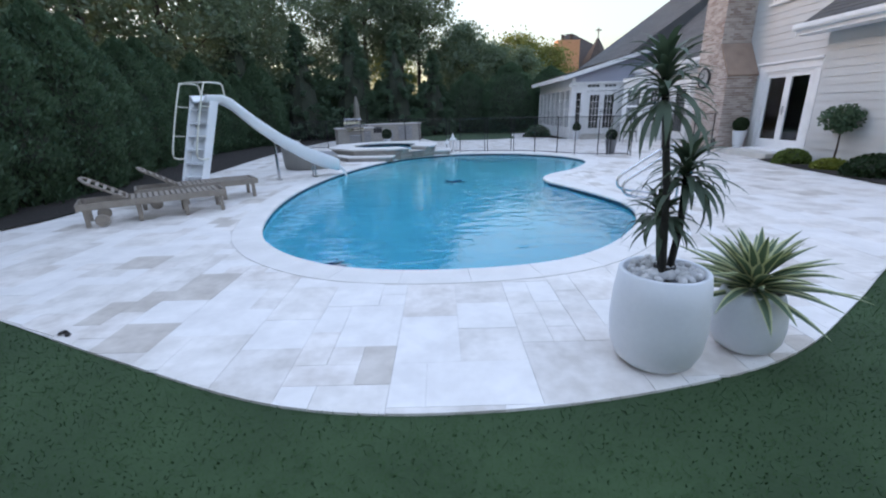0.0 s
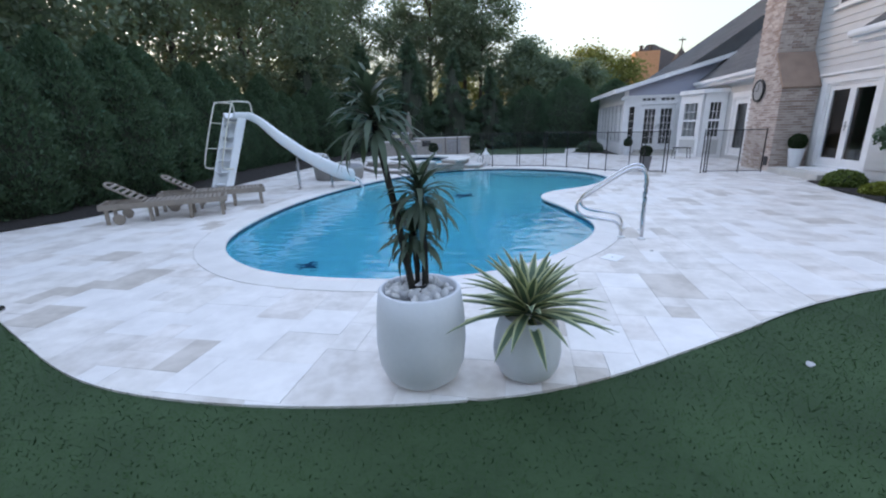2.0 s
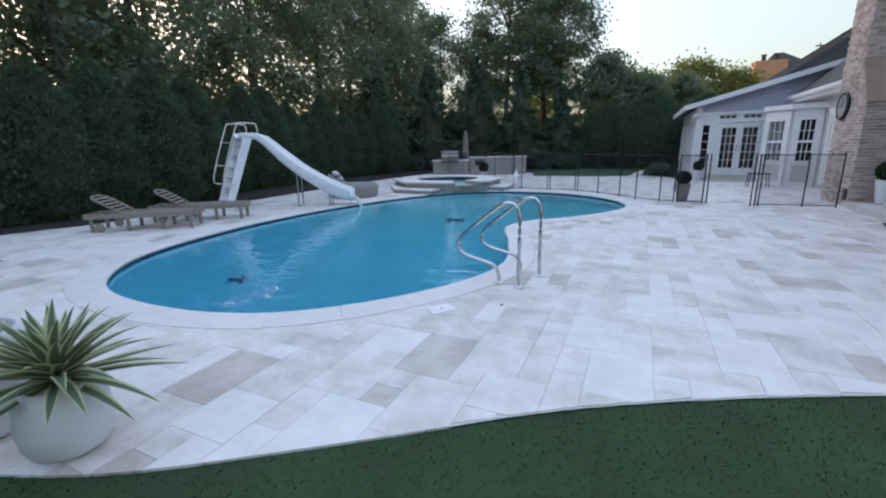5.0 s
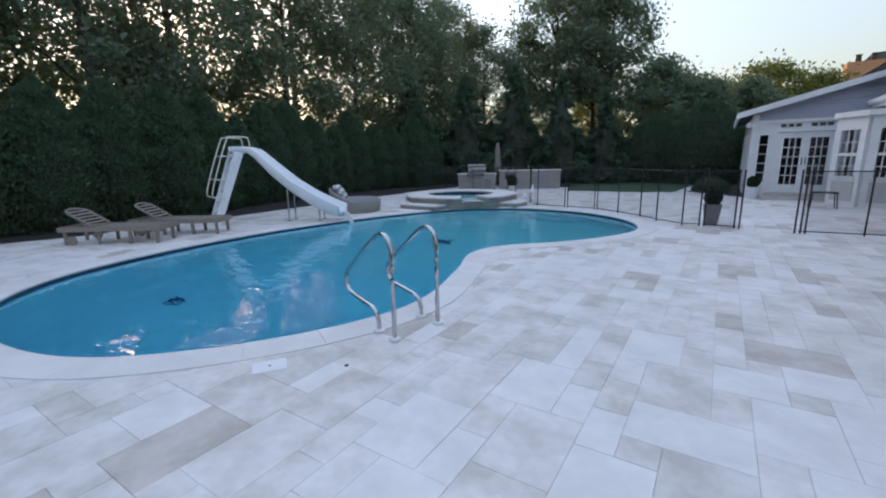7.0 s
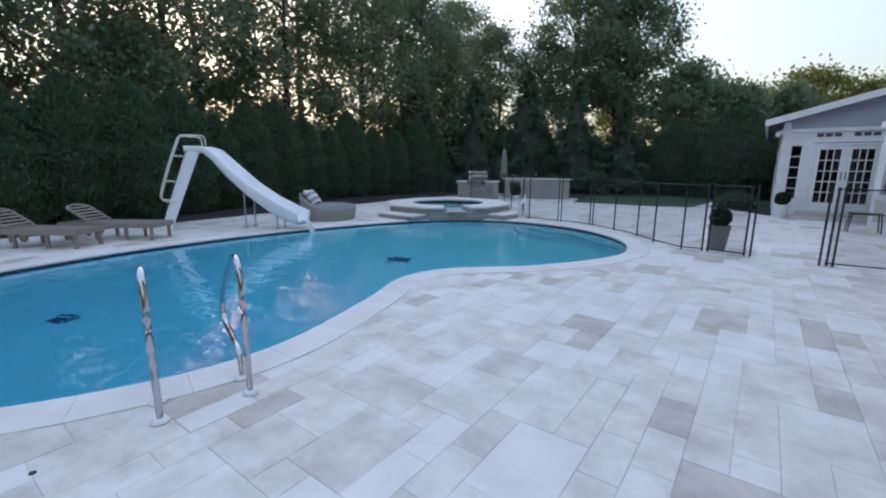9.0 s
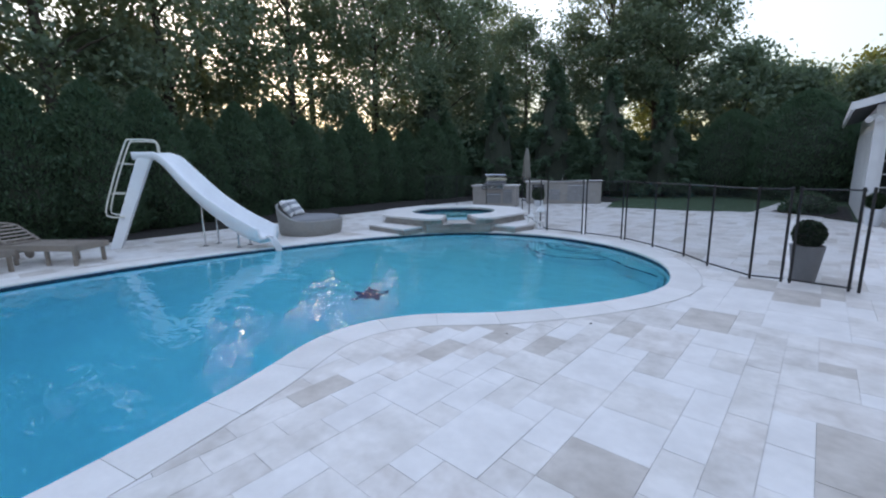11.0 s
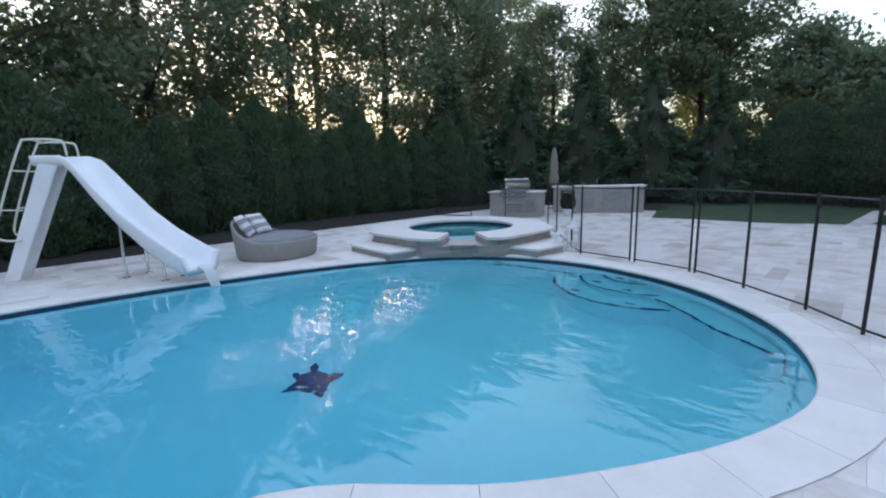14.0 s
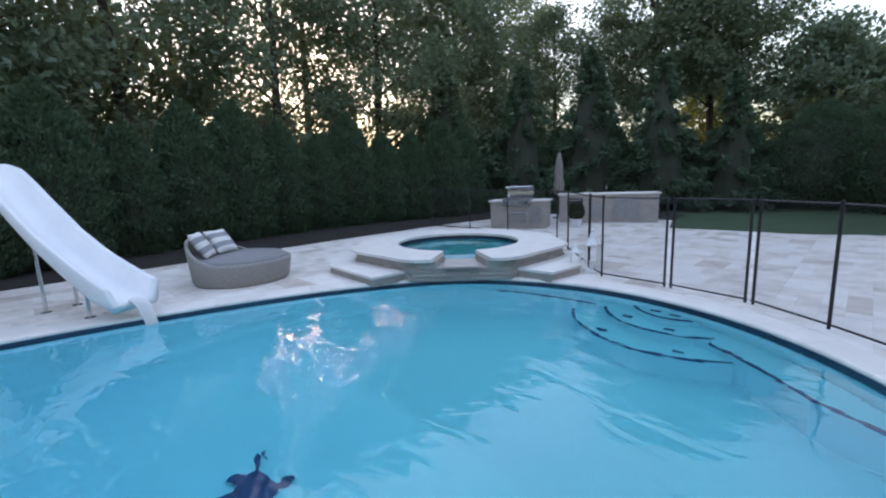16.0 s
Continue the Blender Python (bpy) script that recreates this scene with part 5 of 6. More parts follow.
put(tall, [(-12.5, -1.0, 1.0, 0), (-13.0, 4.5, 1.05, 50), (-12.2, 9.5, 0.95, 120), (-14.5, 13.5, 1.1, 200), (-14.0, 18.5, 1.0, 290), (-13.8, 23.5, 1.08, 20), (-12.5, 28.0, 1.0, 80),
           (-13.5, 33.0, 1.05, 160), (-10.4, 34.5, 0.9, 60), (-7.9, 36.5, 0.84, 310),
           # unseen southern trees, added to keep bright sky out of window reflections
           (-9.0, -13.0, 0.9, 30), (-2.5, -15.0, 0.95, 110), (4.0, -14.0, 0.9, 190), (10.5, -13.0, 0.95, 270), (16.0, -8.0, 0.9, 10)])
tall2 = broadleaf(13.5, 3.0, 0.16, 9000, "broadleaf_tree", M_TREE, "tall narrow broadleaf tree with pale gaps in its crown", "woodland trees", 35, clumps=60)
put(tall2, [(-16.5, 1.5, 1.0, 0), (-16.8, 7.2, 1.0, 70), (-17.5, 16.0, 1.05, 140), (-17.0, 21.5, 1.1, 210), (-15.5, 38.0, 1.05, 280), (-15.5, 29.0, 1.1, 330), (-17.5, 11.4, 1.0, 15)])
tall3 = broadleaf(14.6, 3.3, 0.40, 12500, "broadleaf_tree", M_TREE, "tall broadleaf tree with a bare lower trunk beyond the lawn", "woodland trees", 63, clumps=95)
put(tall3, [(-5.7, 36.4, 1.0, 0), (-2.9, 38.4, 1.02, 130), (-1.6, 36.6, 0.86, 230)])
mid = broadleaf(7.6, 2.7, 0.12, 13000, "broadleaf_tree", M_TREE, "rounded broadleaf tree behind the far lawn", "woodland trees", 44)
put(mid, [(1.9, 36.0, 1.0, 0), (4.4, 36.5, 0.82, 80), (7.0, 38.0, 0.8, 160)])
gold = broadleaf(8.5, 3.2, 0.2, 9000, "golden_tree", M_SUNLIT, "distant tree with late sun put into its yellow-green leaf colour", "sunlit trees", 52, size=0.15)
put(gold, [(8.5, 48.0, 1.0, 0), (12.0, 50.0, 0.9, 120), (5.0, 52.0, 0.95, 60), (2.0, 44.0, 0.9, 200), (-4.6, 45.5, 0.85, 20)])


# ---- potted plants by the lawn ----
def pot(parent, r_top, r_mid, r_bot, h, material):
    prof = [(0, 0.0), (r_bot * 0.9, 0.0), (r_bot, 0.015), (r_bot + (r_mid - r_bot) * 0.45, h * 0.08), (r_bot + (r_mid - r_bot) * 0.85, h * 0.22), (r_mid, h * 0.45), (r_top + (r_mid - r_top) * 0.7, h * 0.75), (r_top, h - 0.01), (r_top - 0.012, h), (r_top - 0.028, h - 0.008),
            (r_top - 0.03, h * 0.88), (0, h * 0.86)]
    return part("pot", lathe(prof, 48), material, parent, smooth=True)


def blade(bm, root, way, length, width, droop, fold=0.25, seg=7, lift=0.0):
    """A long pointed leaf that arches over."""
    d = Vector((way[0], way[1], 0)).normalized()
    s = Vector((-d.y, d.x, 0))
    el = math.asin(max(-1, min(1, Vector(way).normalized().z)))
    p = Vector(root)
    rows = []
    for k in range(seg + 1):
        t = k / seg
        w = width * (0.55 + 0.45 * math.sin(math.pi * min(t * 1.6, 1) * 0.5)) * (1 - max(0, (t - 0.45) / 0.55) ** 1.6)
        fwd = d * math.cos(el) + Vector((0, 0, math.sin(el)))
        nrm = Vector((0, 0, math.cos(el))) - d * math.sin(el)
        rows.append((p.copy(), s * w / 2 + nrm * w * fold, w))
        p = p + fwd * (length / seg)
        el -= droop / seg
    va = [(bm.verts.new(q + o), bm.verts.new(q), bm.verts.new(q + Vector((-o.x, -o.y, o.z)))) for q, o, w in rows]
    for a, b in zip(va, va[1:]):
        bm.faces.new((a[0], a[1], b[1], b[0]))
        bm.faces.new((a[1], a[2], b[2], b[1]))


P1 = thing("potted_dracaena", pose(1.345, 2.225, 0.004), "tall three-stemmed dracaena in a white pot with pebbles", "potted plant", "pair of potted plants")
pot(P1, 0.245, 0.272, 0.19, 0.60, M_POT)
rp = random.Random(12)
for k in range(85):
    rr, a = 0.185 * math.sqrt(rp.random()), rp.uniform(0, 6.283)
    bm = bmesh.new()
    bmesh.ops.create_icosphere(bm, subdivisions=1, radius=1, matrix=Matrix.Translation((rr * math.cos(a), rr * math.sin(a), 0.57 + rp.uniform(0, 0.03))) @ Euler((rp.random(), rp.random(), rp.uniform(0, 6))).to_matrix().to_4x4() @ Matrix.Diagonal((rp.uniform(0.026, 0.05), rp.uniform(0.022, 0.036), rp.uniform(0.016, 0.026), 1)))
    part("pebble", bm, M_PEBBLE, P1, smooth=True)
for base, tipp, n_l, ln in (((-0.02, -0.03, 0.5), (-0.20, -0.12, 1.66), 84, 0.35), ((0.03, 0.02, 0.5), (0.03, -0.03, 1.19), 78, 0.34), ((-0.02, 0.03, 0.5), (-0.04, 0.05, 0.92), 64, 0.29)):
    b, q = Vector(base), Vector(tipp)
    stem = part("stem", tube([b, b.lerp(q, 0.5) + Vector((0.015, -0.01, 0)), q], [0.022, 0.019, 0.016], 8), M_TRUNK, P1, smooth=True)
    bm = bmesh.new()
    for k in range(n_l):
        t = k / n_l
        a = k * 2.399 + rp.uniform(-0.2, 0.2)
        e = radians(-15 + 95 * t + rp.uniform(-10, 10))
        blade(bm, b.lerp(q, 0.84 + 0.17 * t), (math.cos(a) * math.cos(e), math.sin(a) * math.cos(e), math.sin(e)), ln * rp.uniform(0.75, 1.1) * (1.0 - 0.25 * t), 0.037, rp.uniform(0.8, 2.1), 0.12)
    part("leaf_crown", bm, M_DRACAENA, stem, "arching narrow dark green leaves", smooth=True)
P2 = thing("potted_agave", pose(1.985, 2.345, 0.004), "variegated agave with cream leaf edges in a round white pot", "potted plant", "pair of potted plants")
pot(P2, 0.165, 0.208, 0.135, 0.40, M_POT)


def variegated(root, way, length, width, droop):
    """A stiff pointed leaf with a green middle and cream margins, one mesh with two materials."""
    d = Vector((way[0], way[1], 0)).normalized()
    sd = Vector((-d.y, d.x, 0))
    el = math.asin(max(-1, min(1, way[2])))
    p, bm, rows = Vector(root), bmesh.new(), []
    for k in range(9):
        t = k / 8
        w = width * (0.7 + 0.3 * math.sin(math.pi * min(t * 1.5, 1) * 0.5)) * (1 - max(0, (t - 0.35) / 0.65) ** 1.5) + 0.001
        nrm = Vector((0, 0, math.cos(el))) - d * math.sin(el)
        rows.append([bm.verts.new(p + sd * w * u + nrm * w * abs(u) * 0.55) for u in (-0.5, -0.3, 0.0, 0.3, 0.5)])
        p = p + (d * math.cos(el) + Vector((0, 0, math.sin(el)))) * (length / 8)
        el -= droop / 8
    for a, b in zip(rows, rows[1:]):
        for q in range(4):
            f = bm.faces.new((a[q], a[q + 1], b[q + 1], b[q]))
            f.material_index = 0 if q in (1, 2) else 1
    me = bpy.data.meshes.new("leaf")
    bm.to_mesh(me)
    bm.free()
    me.materials.append(M_AGAVE)
    me.materials.append(M_AGAVE_EDGE)
    me.polygons.foreach_set("use_smooth", [True] * len(me.polygons))
    return me


for k in range(64):
    t = k / 64
    a = k * 2.399 + rp.uniform(-0.15, 0.15)
    e = radians(-2 + 80 * t ** 1.05 + rp.uniform(-8, 8))
    way = (math.cos(a) * math.cos(e), math.sin(a) * math.cos(e), math.sin(e))
    part("leaf", variegated((0.03 * math.cos(a), 0.03 * math.sin(a), 0.38 + 0.10 * t), way, 0.54 * rp.uniform(0.85, 1.1) * (1 - 0.42 * t), 0.066, rp.uniform(0.2, 0.65)), M_AGAVE, P2)
collar = part("stem_collar", lathe([(0.055, 0.55), (0.06, 0.62), (0.05, 0.62), (0.045, 0.56)], 16), M_BLACK, P1, "black collar round the stems")


# ---- clipped balls in planters ----
def ball_pot(m, h, r0, r1, ball, material, label, group="clipped box balls in planters"):
    t = thing("ball_topiary", m, label, "potted plant", group)
    part("planter", lathe([(0, 0), (r0, 0), (r1, h), (r1 - 0.02, h), (r1 - 0.025, h - 0.05), (0, h - 0.05)], 28), material, t, smooth=False)
    n = 1500
    d = rng.normal(size=(n, 3))
    d /= np.linalg.norm(d, axis=1)[:, None]
    part("inner_core", lathe([(0, h - 0.06), (ball * 0.8, h + ball * 0.5), (ball * 0.85, h + ball), (0, h + ball * 1.75)], 12), M_CORE, t)
    part("foliage", leaves_mesh("foliage", d * ball * rng.uniform(0.82, 1.02, (n, 1)) + np.array([0, 0, h + ball * 0.85]), 0.028, 0.018, M_BOX, rng), M_BOX, t)
    return t


ball_pot(pose(5.72, 14.44, 0.004), 0.47, 0.13, 0.19, 0.175, M_GREYPOT, "clipped box ball in a tall grey planter by the fence")
ball_pot(pose(6.80, 21.75, 0.004), 0.42, 0.13, 0.19, 0.2, M_POT, "clipped box ball in a white planter by the sunroom")
ball_pot(pose(9.55, 13.85, 0.154), 0.52, 0.13, 0.2, 0.22, M_POT, "clipped box ball in a tall white planter beside the door")
ball_pot(pose(-2.7, 22.5, 0.004), 0.24, 0.13, 0.18, 0.26, M_POT, "clipped box ball in a low pale planter by the outdoor kitchen")


# ---- shrubs in the beds ----
def shrub(m, r, h, material, label, n=2600):
    t = thing("shrub", m, label, "shrub", "low shrubs in the house bed")
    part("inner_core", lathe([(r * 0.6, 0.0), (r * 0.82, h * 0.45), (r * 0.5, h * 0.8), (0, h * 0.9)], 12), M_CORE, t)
    d = rng.normal(size=(n, 3))
    d[:, 2] = np.abs(d[:, 2])
    d /= np.linalg.norm(d, axis=1)[:, None]
    part("foliage", leaves_mesh("foliage", d * np.array([r, r, h]) * rng.uniform(0.78, 1.06, (n, 1)), 0.035, 0.02, material, rng), material, t)
    return t


shrub(pose(9.0, 10.9, 0.02), 0.40, 0.34, M_LIMESHRUB, "low rounded light green shrub in the mulch bed")
shrub(pose(8.95, 9.7, 0.02), 0.36, 0.22, M_YELLOWSHRUB, "low golden yellow shrub in the mulch bed")
shrub(pose(8.85, 8.6, 0.02), 0.5, 0.42, M_BOX, "dark green mounded shrub in the mulch bed")
shrub(pose(8.7, 7.3, 0.02), 0.45, 0.36, M_HEDGE, "low green shrub in the mulch bed")
shrub(pose(5.5, 24.6, 0.02), 0.7, 0.62, M_HEDGE, "loose green shrub at the sunroom corner")
std = thing("standard_tree", pose(9.35, 10.1, 0.02), "small ball-headed tree on a slim stem by the wall", "small tree")
part("trunk", tube([(0, 0, 0), (0.02, 0.01, 0.5), (0, 0, 0.95)], [0.03, 0.022, 0.018], 7), M_BARK, std)
d = rng.normal(size=(1500, 3))
d /= np.linalg.norm(d, axis=1)[:, None]
part("crown", leaves_mesh("crown", d * np.array([0.42, 0.42, 0.30]) * rng.uniform(0.3, 1.12, (1500, 1)) + np.array([0, 0, 1.08]), 0.045, 0.028, M_HEDGE, rng), M_HEDGE, std)


# ---- daybed with pillows ----
DB = pose(-3.86, 12.95, 0.0, 0, 0, 45)
day = thing("round_daybed", DB, "round grey wicker daybed with grey cushion", "daybed")
bm = bmesh.new()
n, R = 40, 0.80
rings = []
for fr, zf in ((0.90, 0.0), (0.94, 0.10), (1.0, 0.9), (1.0, 1.0), (0.95, 1.02), (0.93, 0.97)):
    ring = []
    for j in range(n):
        a = 2 * math.pi * j / n
        hh = 0.36 + 0.38 * max(0, -math.cos(a)) ** 1.6
        ring.append(bm.verts.new((R * fr * math.cos(a), R * fr * math.sin(a), hh * zf)))
    rings.append(ring)
for a, b in zip(rings, rings[1:]):
    for j in range(n):
        bm.faces.new((a[j], a[(j + 1) % n], b[(j + 1) % n], b[j]))
bm.faces.new(rings[0])
part("wicker_base", bm, M_WICKER, day, smooth=True)
part("seat_cushion", lathe([(0, 0.24), (0.70, 0.24), (0.745, 0.30), (0.745, 0.37), (0.70, 0.42), (0, 0.43)], 40), M_CUSHION, day, "grey round seat cushion", smooth=True)


def pillow(m, label):
    t = thing("striped_pillow", m, label, "pillow", "striped pillows on the daybed")
    k, s, th = 10, 0.24, 0.075

    def surf(u, v, side_):
        e = (1 - u ** 4) * (1 - v ** 4)
        return Vector((s * u * (1 - 0.06 * (1 - v * v)), s * v * (1 - 0.06 * (1 - u * u)), side_ * th * e ** 0.5))
    for i in range(5):
        bm = bmesh.new()
        u0, u1 = -1 + 2 * i / 5, -1 + 2 * (i + 1) / 5
        for sd in (1, -1):
            gr = [[bm.verts.new(surf(u0 + (u1 - u0) * p / 4, -1 + 2 * q / k, sd)) for q in range(k + 1)] for p in range(5)]
            for p in range(4):
                for q in range(k):
                    bm.faces.new((gr[p][q], gr[p + 1][q], gr[p + 1][q + 1], gr[p][q + 1]))
        bmesh.ops.remove_doubles(bm, verts=bm.verts[:], dist=1e-4)
        part("white_stripe" if i % 2 == 0 else "grey_stripe", bm, M_PILLOW if i % 2 == 0 else M_STRIPE, t, smooth=True)
    return t


pillow(DB @ pose(-0.50, -0.22, 0.63, 0, 0, 0) @ pose(0, 0, 0, 0, 58, 12), "white and grey striped pillow leaning on the daybed back")
pillow(DB @ pose(-0.44, 0.26, 0.63, 0, 0, 0) @ pose(0, 0, 0, 0, 52, -14), "striped pillow propped at a tilt on the daybed")


# ---- lanterns ----
def lantern(m, s, label):
    t = thing("lantern", m, label, "lantern", "white lanterns beside the spa")
    w, h = 0.085 * s, 0.36 * s
    part("base", box(-w * 1.15, -w * 1.15, 0, w * 1.15, w * 1.15, 0.03 * s, 0.004), M_TRIM, t)
    for sx in (-1, 1):
        for sy in (-1, 1):
            part("post", box(sx * w - 0.009, sy * w - 0.009, 0.03 * s, sx * w + 0.009, sy * w + 0.009, h), M_TRIM, t)
    part("cornice", box(-w * 1.2, -w * 1.2, h, w * 1.2, w * 1.2, h + 0.022 * s, 0.004), M_TRIM, t)
    part("lantern_roof", lathe([(w * 1.45, h + 0.022 * s), (w * 0.7, h + 0.09 * s), (w * 0.5, h + 0.12 * s), (w * 0.42, h + 0.16 * s), (0, h + 0.17 * s)], 4), M_TRIM, t, m=pose(0, 0, 0, 0, 0, 45))
    part("finial", lathe([(0, h + 0.16 * s), (0.018 * s, h + 0.18 * s), (0.022 * s, h + 0.2 * s), (0, h + 0.23 * s)], 10), M_TRIM, t)
    part("candle", lathe([(0, 0.03 * s), (0.035 * s, 0.03 * s), (0.035 * s, 0.15 * s), (0, 0.15 * s)], 14), M_PILLOW, t, "white pillar candle")
    return t


lantern(pose(0.30, 16.72, 0.004, 0, 0, 20), 0.85, "short white lantern with candle beside the spa")
lantern(pose(0.53, 16.84, 0.004, 0, 0, 35), 1.2, "tall white lantern with candle beside the fence")


# ---- outdoor kitchen ----
def counter(m, w, d, h, label, doors):
    t = thing("outdoor_kitchen_counter", m, label, "outdoor kitchen", "outdoor kitchen counters")
    part("body", box(0, 0, 0, w, d, h - 0.05, 0.01), M_STONE, t, "pale stacked stone cladding")
    part("countertop", box(-0.06, -0.06, h - 0.049, w + 0.06, d + 0.06, h, 0.012), M_COPING, t, "pale stone worktop")
    for x0, x1, z0, z1, mt, lb in doors:
        dr = part("cabinet_door", box(x0, -0.02, z0, x1, -0.002, z1, 0.006), mt, t, lb)
        part("handle", tube([(x0 + 0.05, -0.045, z1 - 0.06), (x1 - 0.05, -0.045, z1 - 0.06)], 0.009, 6), M_STEEL, dr)
    return t


M_BRUSHED = mat("brushed_steel", (0.36, 0.36, 0.37), (0.27, 0.27, 0.28), 8, 0.4, metal=0.7, bump=0.05)
K1 = pose(-4.85, 21.0, 0.004, 0, 0, 22)
counter(K1, 1.75, 0.8, 0.86, "stone outdoor kitchen counter that holds the grill", [(0.55, 1.15, 0.15, 0.55, M_BRUSHED, "brushed steel door"), (1.25, 1.6, 0.15, 0.68, M_BRUSHED, "brushed steel door")])
K2 = pose(-3.75, 23.35, 0.004, 0, 0, 28)
counter(K2, 3.05, 0.8, 0.95, "long stone outdoor kitchen counter with steel doors", [(0.25, 0.75, 0.5, 0.8, M_BLACK, "dark drawer front"), (0.95, 1.4, 0.15, 0.6, M_BRUSHED, "brushed steel door"), (1.7, 2.5, 0.1, 0.82, M_BRUSHED, "steel fridge door")])
grill = thing("gas_grill", K1 @ pose(0.42, -0.08, 0.86), "stainless steel gas grill with raised lid", "grill")
part("firebox", box(0, 0, -0.16, 0.85, 0.6, 0.06, 0.012), M_BRUSHED, grill)
part("control_panel", box(0, -0.05, -0.15, 0.85, -0.002, 0.0, 0.01), M_STEEL, grill)
for k in range(4):
    part("knob", lathe([(0, 0), (0.026, 0), (0.022, 0.03), (0, 0.03)], 12), M_BLACK, grill, m=pose(0.12 + k * 0.2, -0.051, -0.075, 90, 0, 0))
bm = bmesh.new()
prof = [(0.58, 0.07), (0.66, 0.16), (0.68, 0.30), (0.60, 0.38), (0.46, 0.42), (0.44, 0.40), (0.57, 0.35), (0.63, 0.29), (0.62, 0.17), (0.55, 0.09)]
va = [bm.verts.new((0.0, y, z)) for y, z in prof]
vb = [bm.verts.new((0.85, y, z)) for y, z in prof]
for j in range(10):
    bm.faces.new((va[j], va[(j + 1) % 10], vb[(j + 1) % 10], vb[j]))
bm.faces.new(va)
bm.faces.new(vb)
part("lid", bm, M_STEEL, grill, "open polished lid")
tap = thing("sink_tap", K2 @ pose(1.5, 0.5, 0.95), "small steel gooseneck tap on the counter", "tap")
part("spout", tube(smooth_path([(0, 0, 0), (0, 0, 0.16), (0, -0.04, 0.21), (0, -0.10, 0.20), (0, -0.12, 0.15)], 5), 0.011, 8), M_STEEL, tap, smooth=True)
umb = thing("patio_umbrella", pose(-4.55, 24.7, 0.004), "closed taupe patio umbrella standing behind the counter", "umbrella")
part("pole", tube([(0, 0, 0), (0, 0, 2.38)], 0.024, 8), M_BARK, umb, "dark wooden pole")
part("umbrella_base", lathe([(0, 0.07), (0.2, 0.06), (0.24, 0.0), (0, 0)], 20), M_GREYPOT, umb)
bm = bmesh.new()
prof = [(0.09, 0.85), (0.15, 1.0), (0.17, 1.25), (0.12, 1.45), (0.14, 1.6), (0.11, 2.0), (0.05, 2.35), (0.012, 2.42)]
rings = []
for r, z in prof:
    rings.append([bm.verts.new((r * (1 + 0.22 * math.cos(8 * a)) * math.cos(a), r * (1 + 0.22 * math.cos(8 * a)) * math.sin(a), z)) for a in np.linspace(0, 2 * math.pi, 33)[:-1]])
for a, b in zip(rings, rings[1:]):
    for j in range(32):
        bm.faces.new((a[j], a[(j + 1) % 32], b[(j + 1) % 32], b[j]))
part("canopy", bm, M_CANVAS, umb, "furled taupe canvas", smooth=True)


# ---- small things ----
lid = thing("skimmer_lid", pose(2.985, 4.92, 0.0, 0, 0, 55), "white square skimmer lid set in the paving", "drain cover")
part("lid_plate", box(-0.125, -0.10, -0.004, 0.125, 0.10, 0.006, 0.003), M_TRIM, lid)
# black disc laid on the plate, coloured as the shade in a finger hole
part("finger_hole_disc", lathe([(0.010, 0.0062), (0.010, 0.0075), (0, 0.0075)], 12), M_BLACK, lid, "small black disc in place of a finger hole")
cap = thing("umbrella_sleeve_cap", pose(3.5, 5.24, 0.0), "small dark round cap set in a paving stone", "floor cap")
part("cap_disc", lathe([(0.016, 0.0), (0.016, 0.005), (0.012, 0.007), (0, 0.007)], 16), M_BLACK, cap)
stool = thing("garden_stool", pose(8.35, 19.3, 0.004), "small dark metal side table by the bay", "side table")
part("tabletop", box(-0.3, -0.2, 0.43, 0.3, 0.2, 0.46, 0.006), M_BLACK, stool)
for sx in (-0.26, 0.26):
    for sy in (-0.16, 0.16):
        part("leg", tube([(sx * 1.15, sy * 1.15, 0), (sx, sy, 0.43)], 0.014, 6), M_BLACK, stool)


leaf_ = thing("fallen_leaf", pose(3.76, 2.69, 0.0, 8, -5, 40), "pale dry leaf lying on the lawn", "leaf")
bm = bmesh.new()
blade(bm, (-0.03, 0, 0), (1, 0, 0.1), 0.075, 0.05, 0.4, 0.15)
part("leaf_blade", bm, M_PEBBLE, leaf_)
for lx, ly, lt, ls in ((-2.78, 2.75, 20, 1.1), (-2.72, 2.73, 110, 0.9), (4.21, 11.09, 70, 0.5), (3.70, 10.35, 150, 0.4)):
    dry = thing("fallen_leaf", pose(lx, ly, 0.004, 6, -4, lt) @ Matrix.Scale(ls, 4), "curled dark brown leaf lying on the paving", "leaf", "dark leaves on the paving")
    bm = bmesh.new()
    blade(bm, (-0.03, 0, 0), (1, 0, 0.25), 0.075, 0.05, 0.9, 0.25)
    part("leaf_blade", bm, M_MULCH, dry)


# ---- grass blades on the near lawn ----
g = np.random.default_rng(4)
N = 430000
pts = np.stack([g.uniform(-7.0, 9.5, N), g.uniform(-3.0, 5.3, N)], 1)
le = np.array([(p.x, p.y) for p in LAWN_EDGE])
edge_y = np.interp(pts[:, 0], le[:, 0], le[:, 1])
pts = pts[pts[:, 1] < edge_y + 0.022]
k = len(pts)
ang = g.random(k) * 2 * np.pi
hgt = g.uniform(0.006, 0.016, k)
wid = g.uniform(0.0016, 0.0034, k)
dx, dy = np.cos(ang), np.sin(ang)
lean_ = g.normal(size=(k, 2)) * 0.014
turn_ = np.where(dx * lean_[:, 1] - dy * lean_[:, 0] < 0, -1.0, 1.0)
dx, dy = dx * turn_, dy * turn_
z0 = -0.016
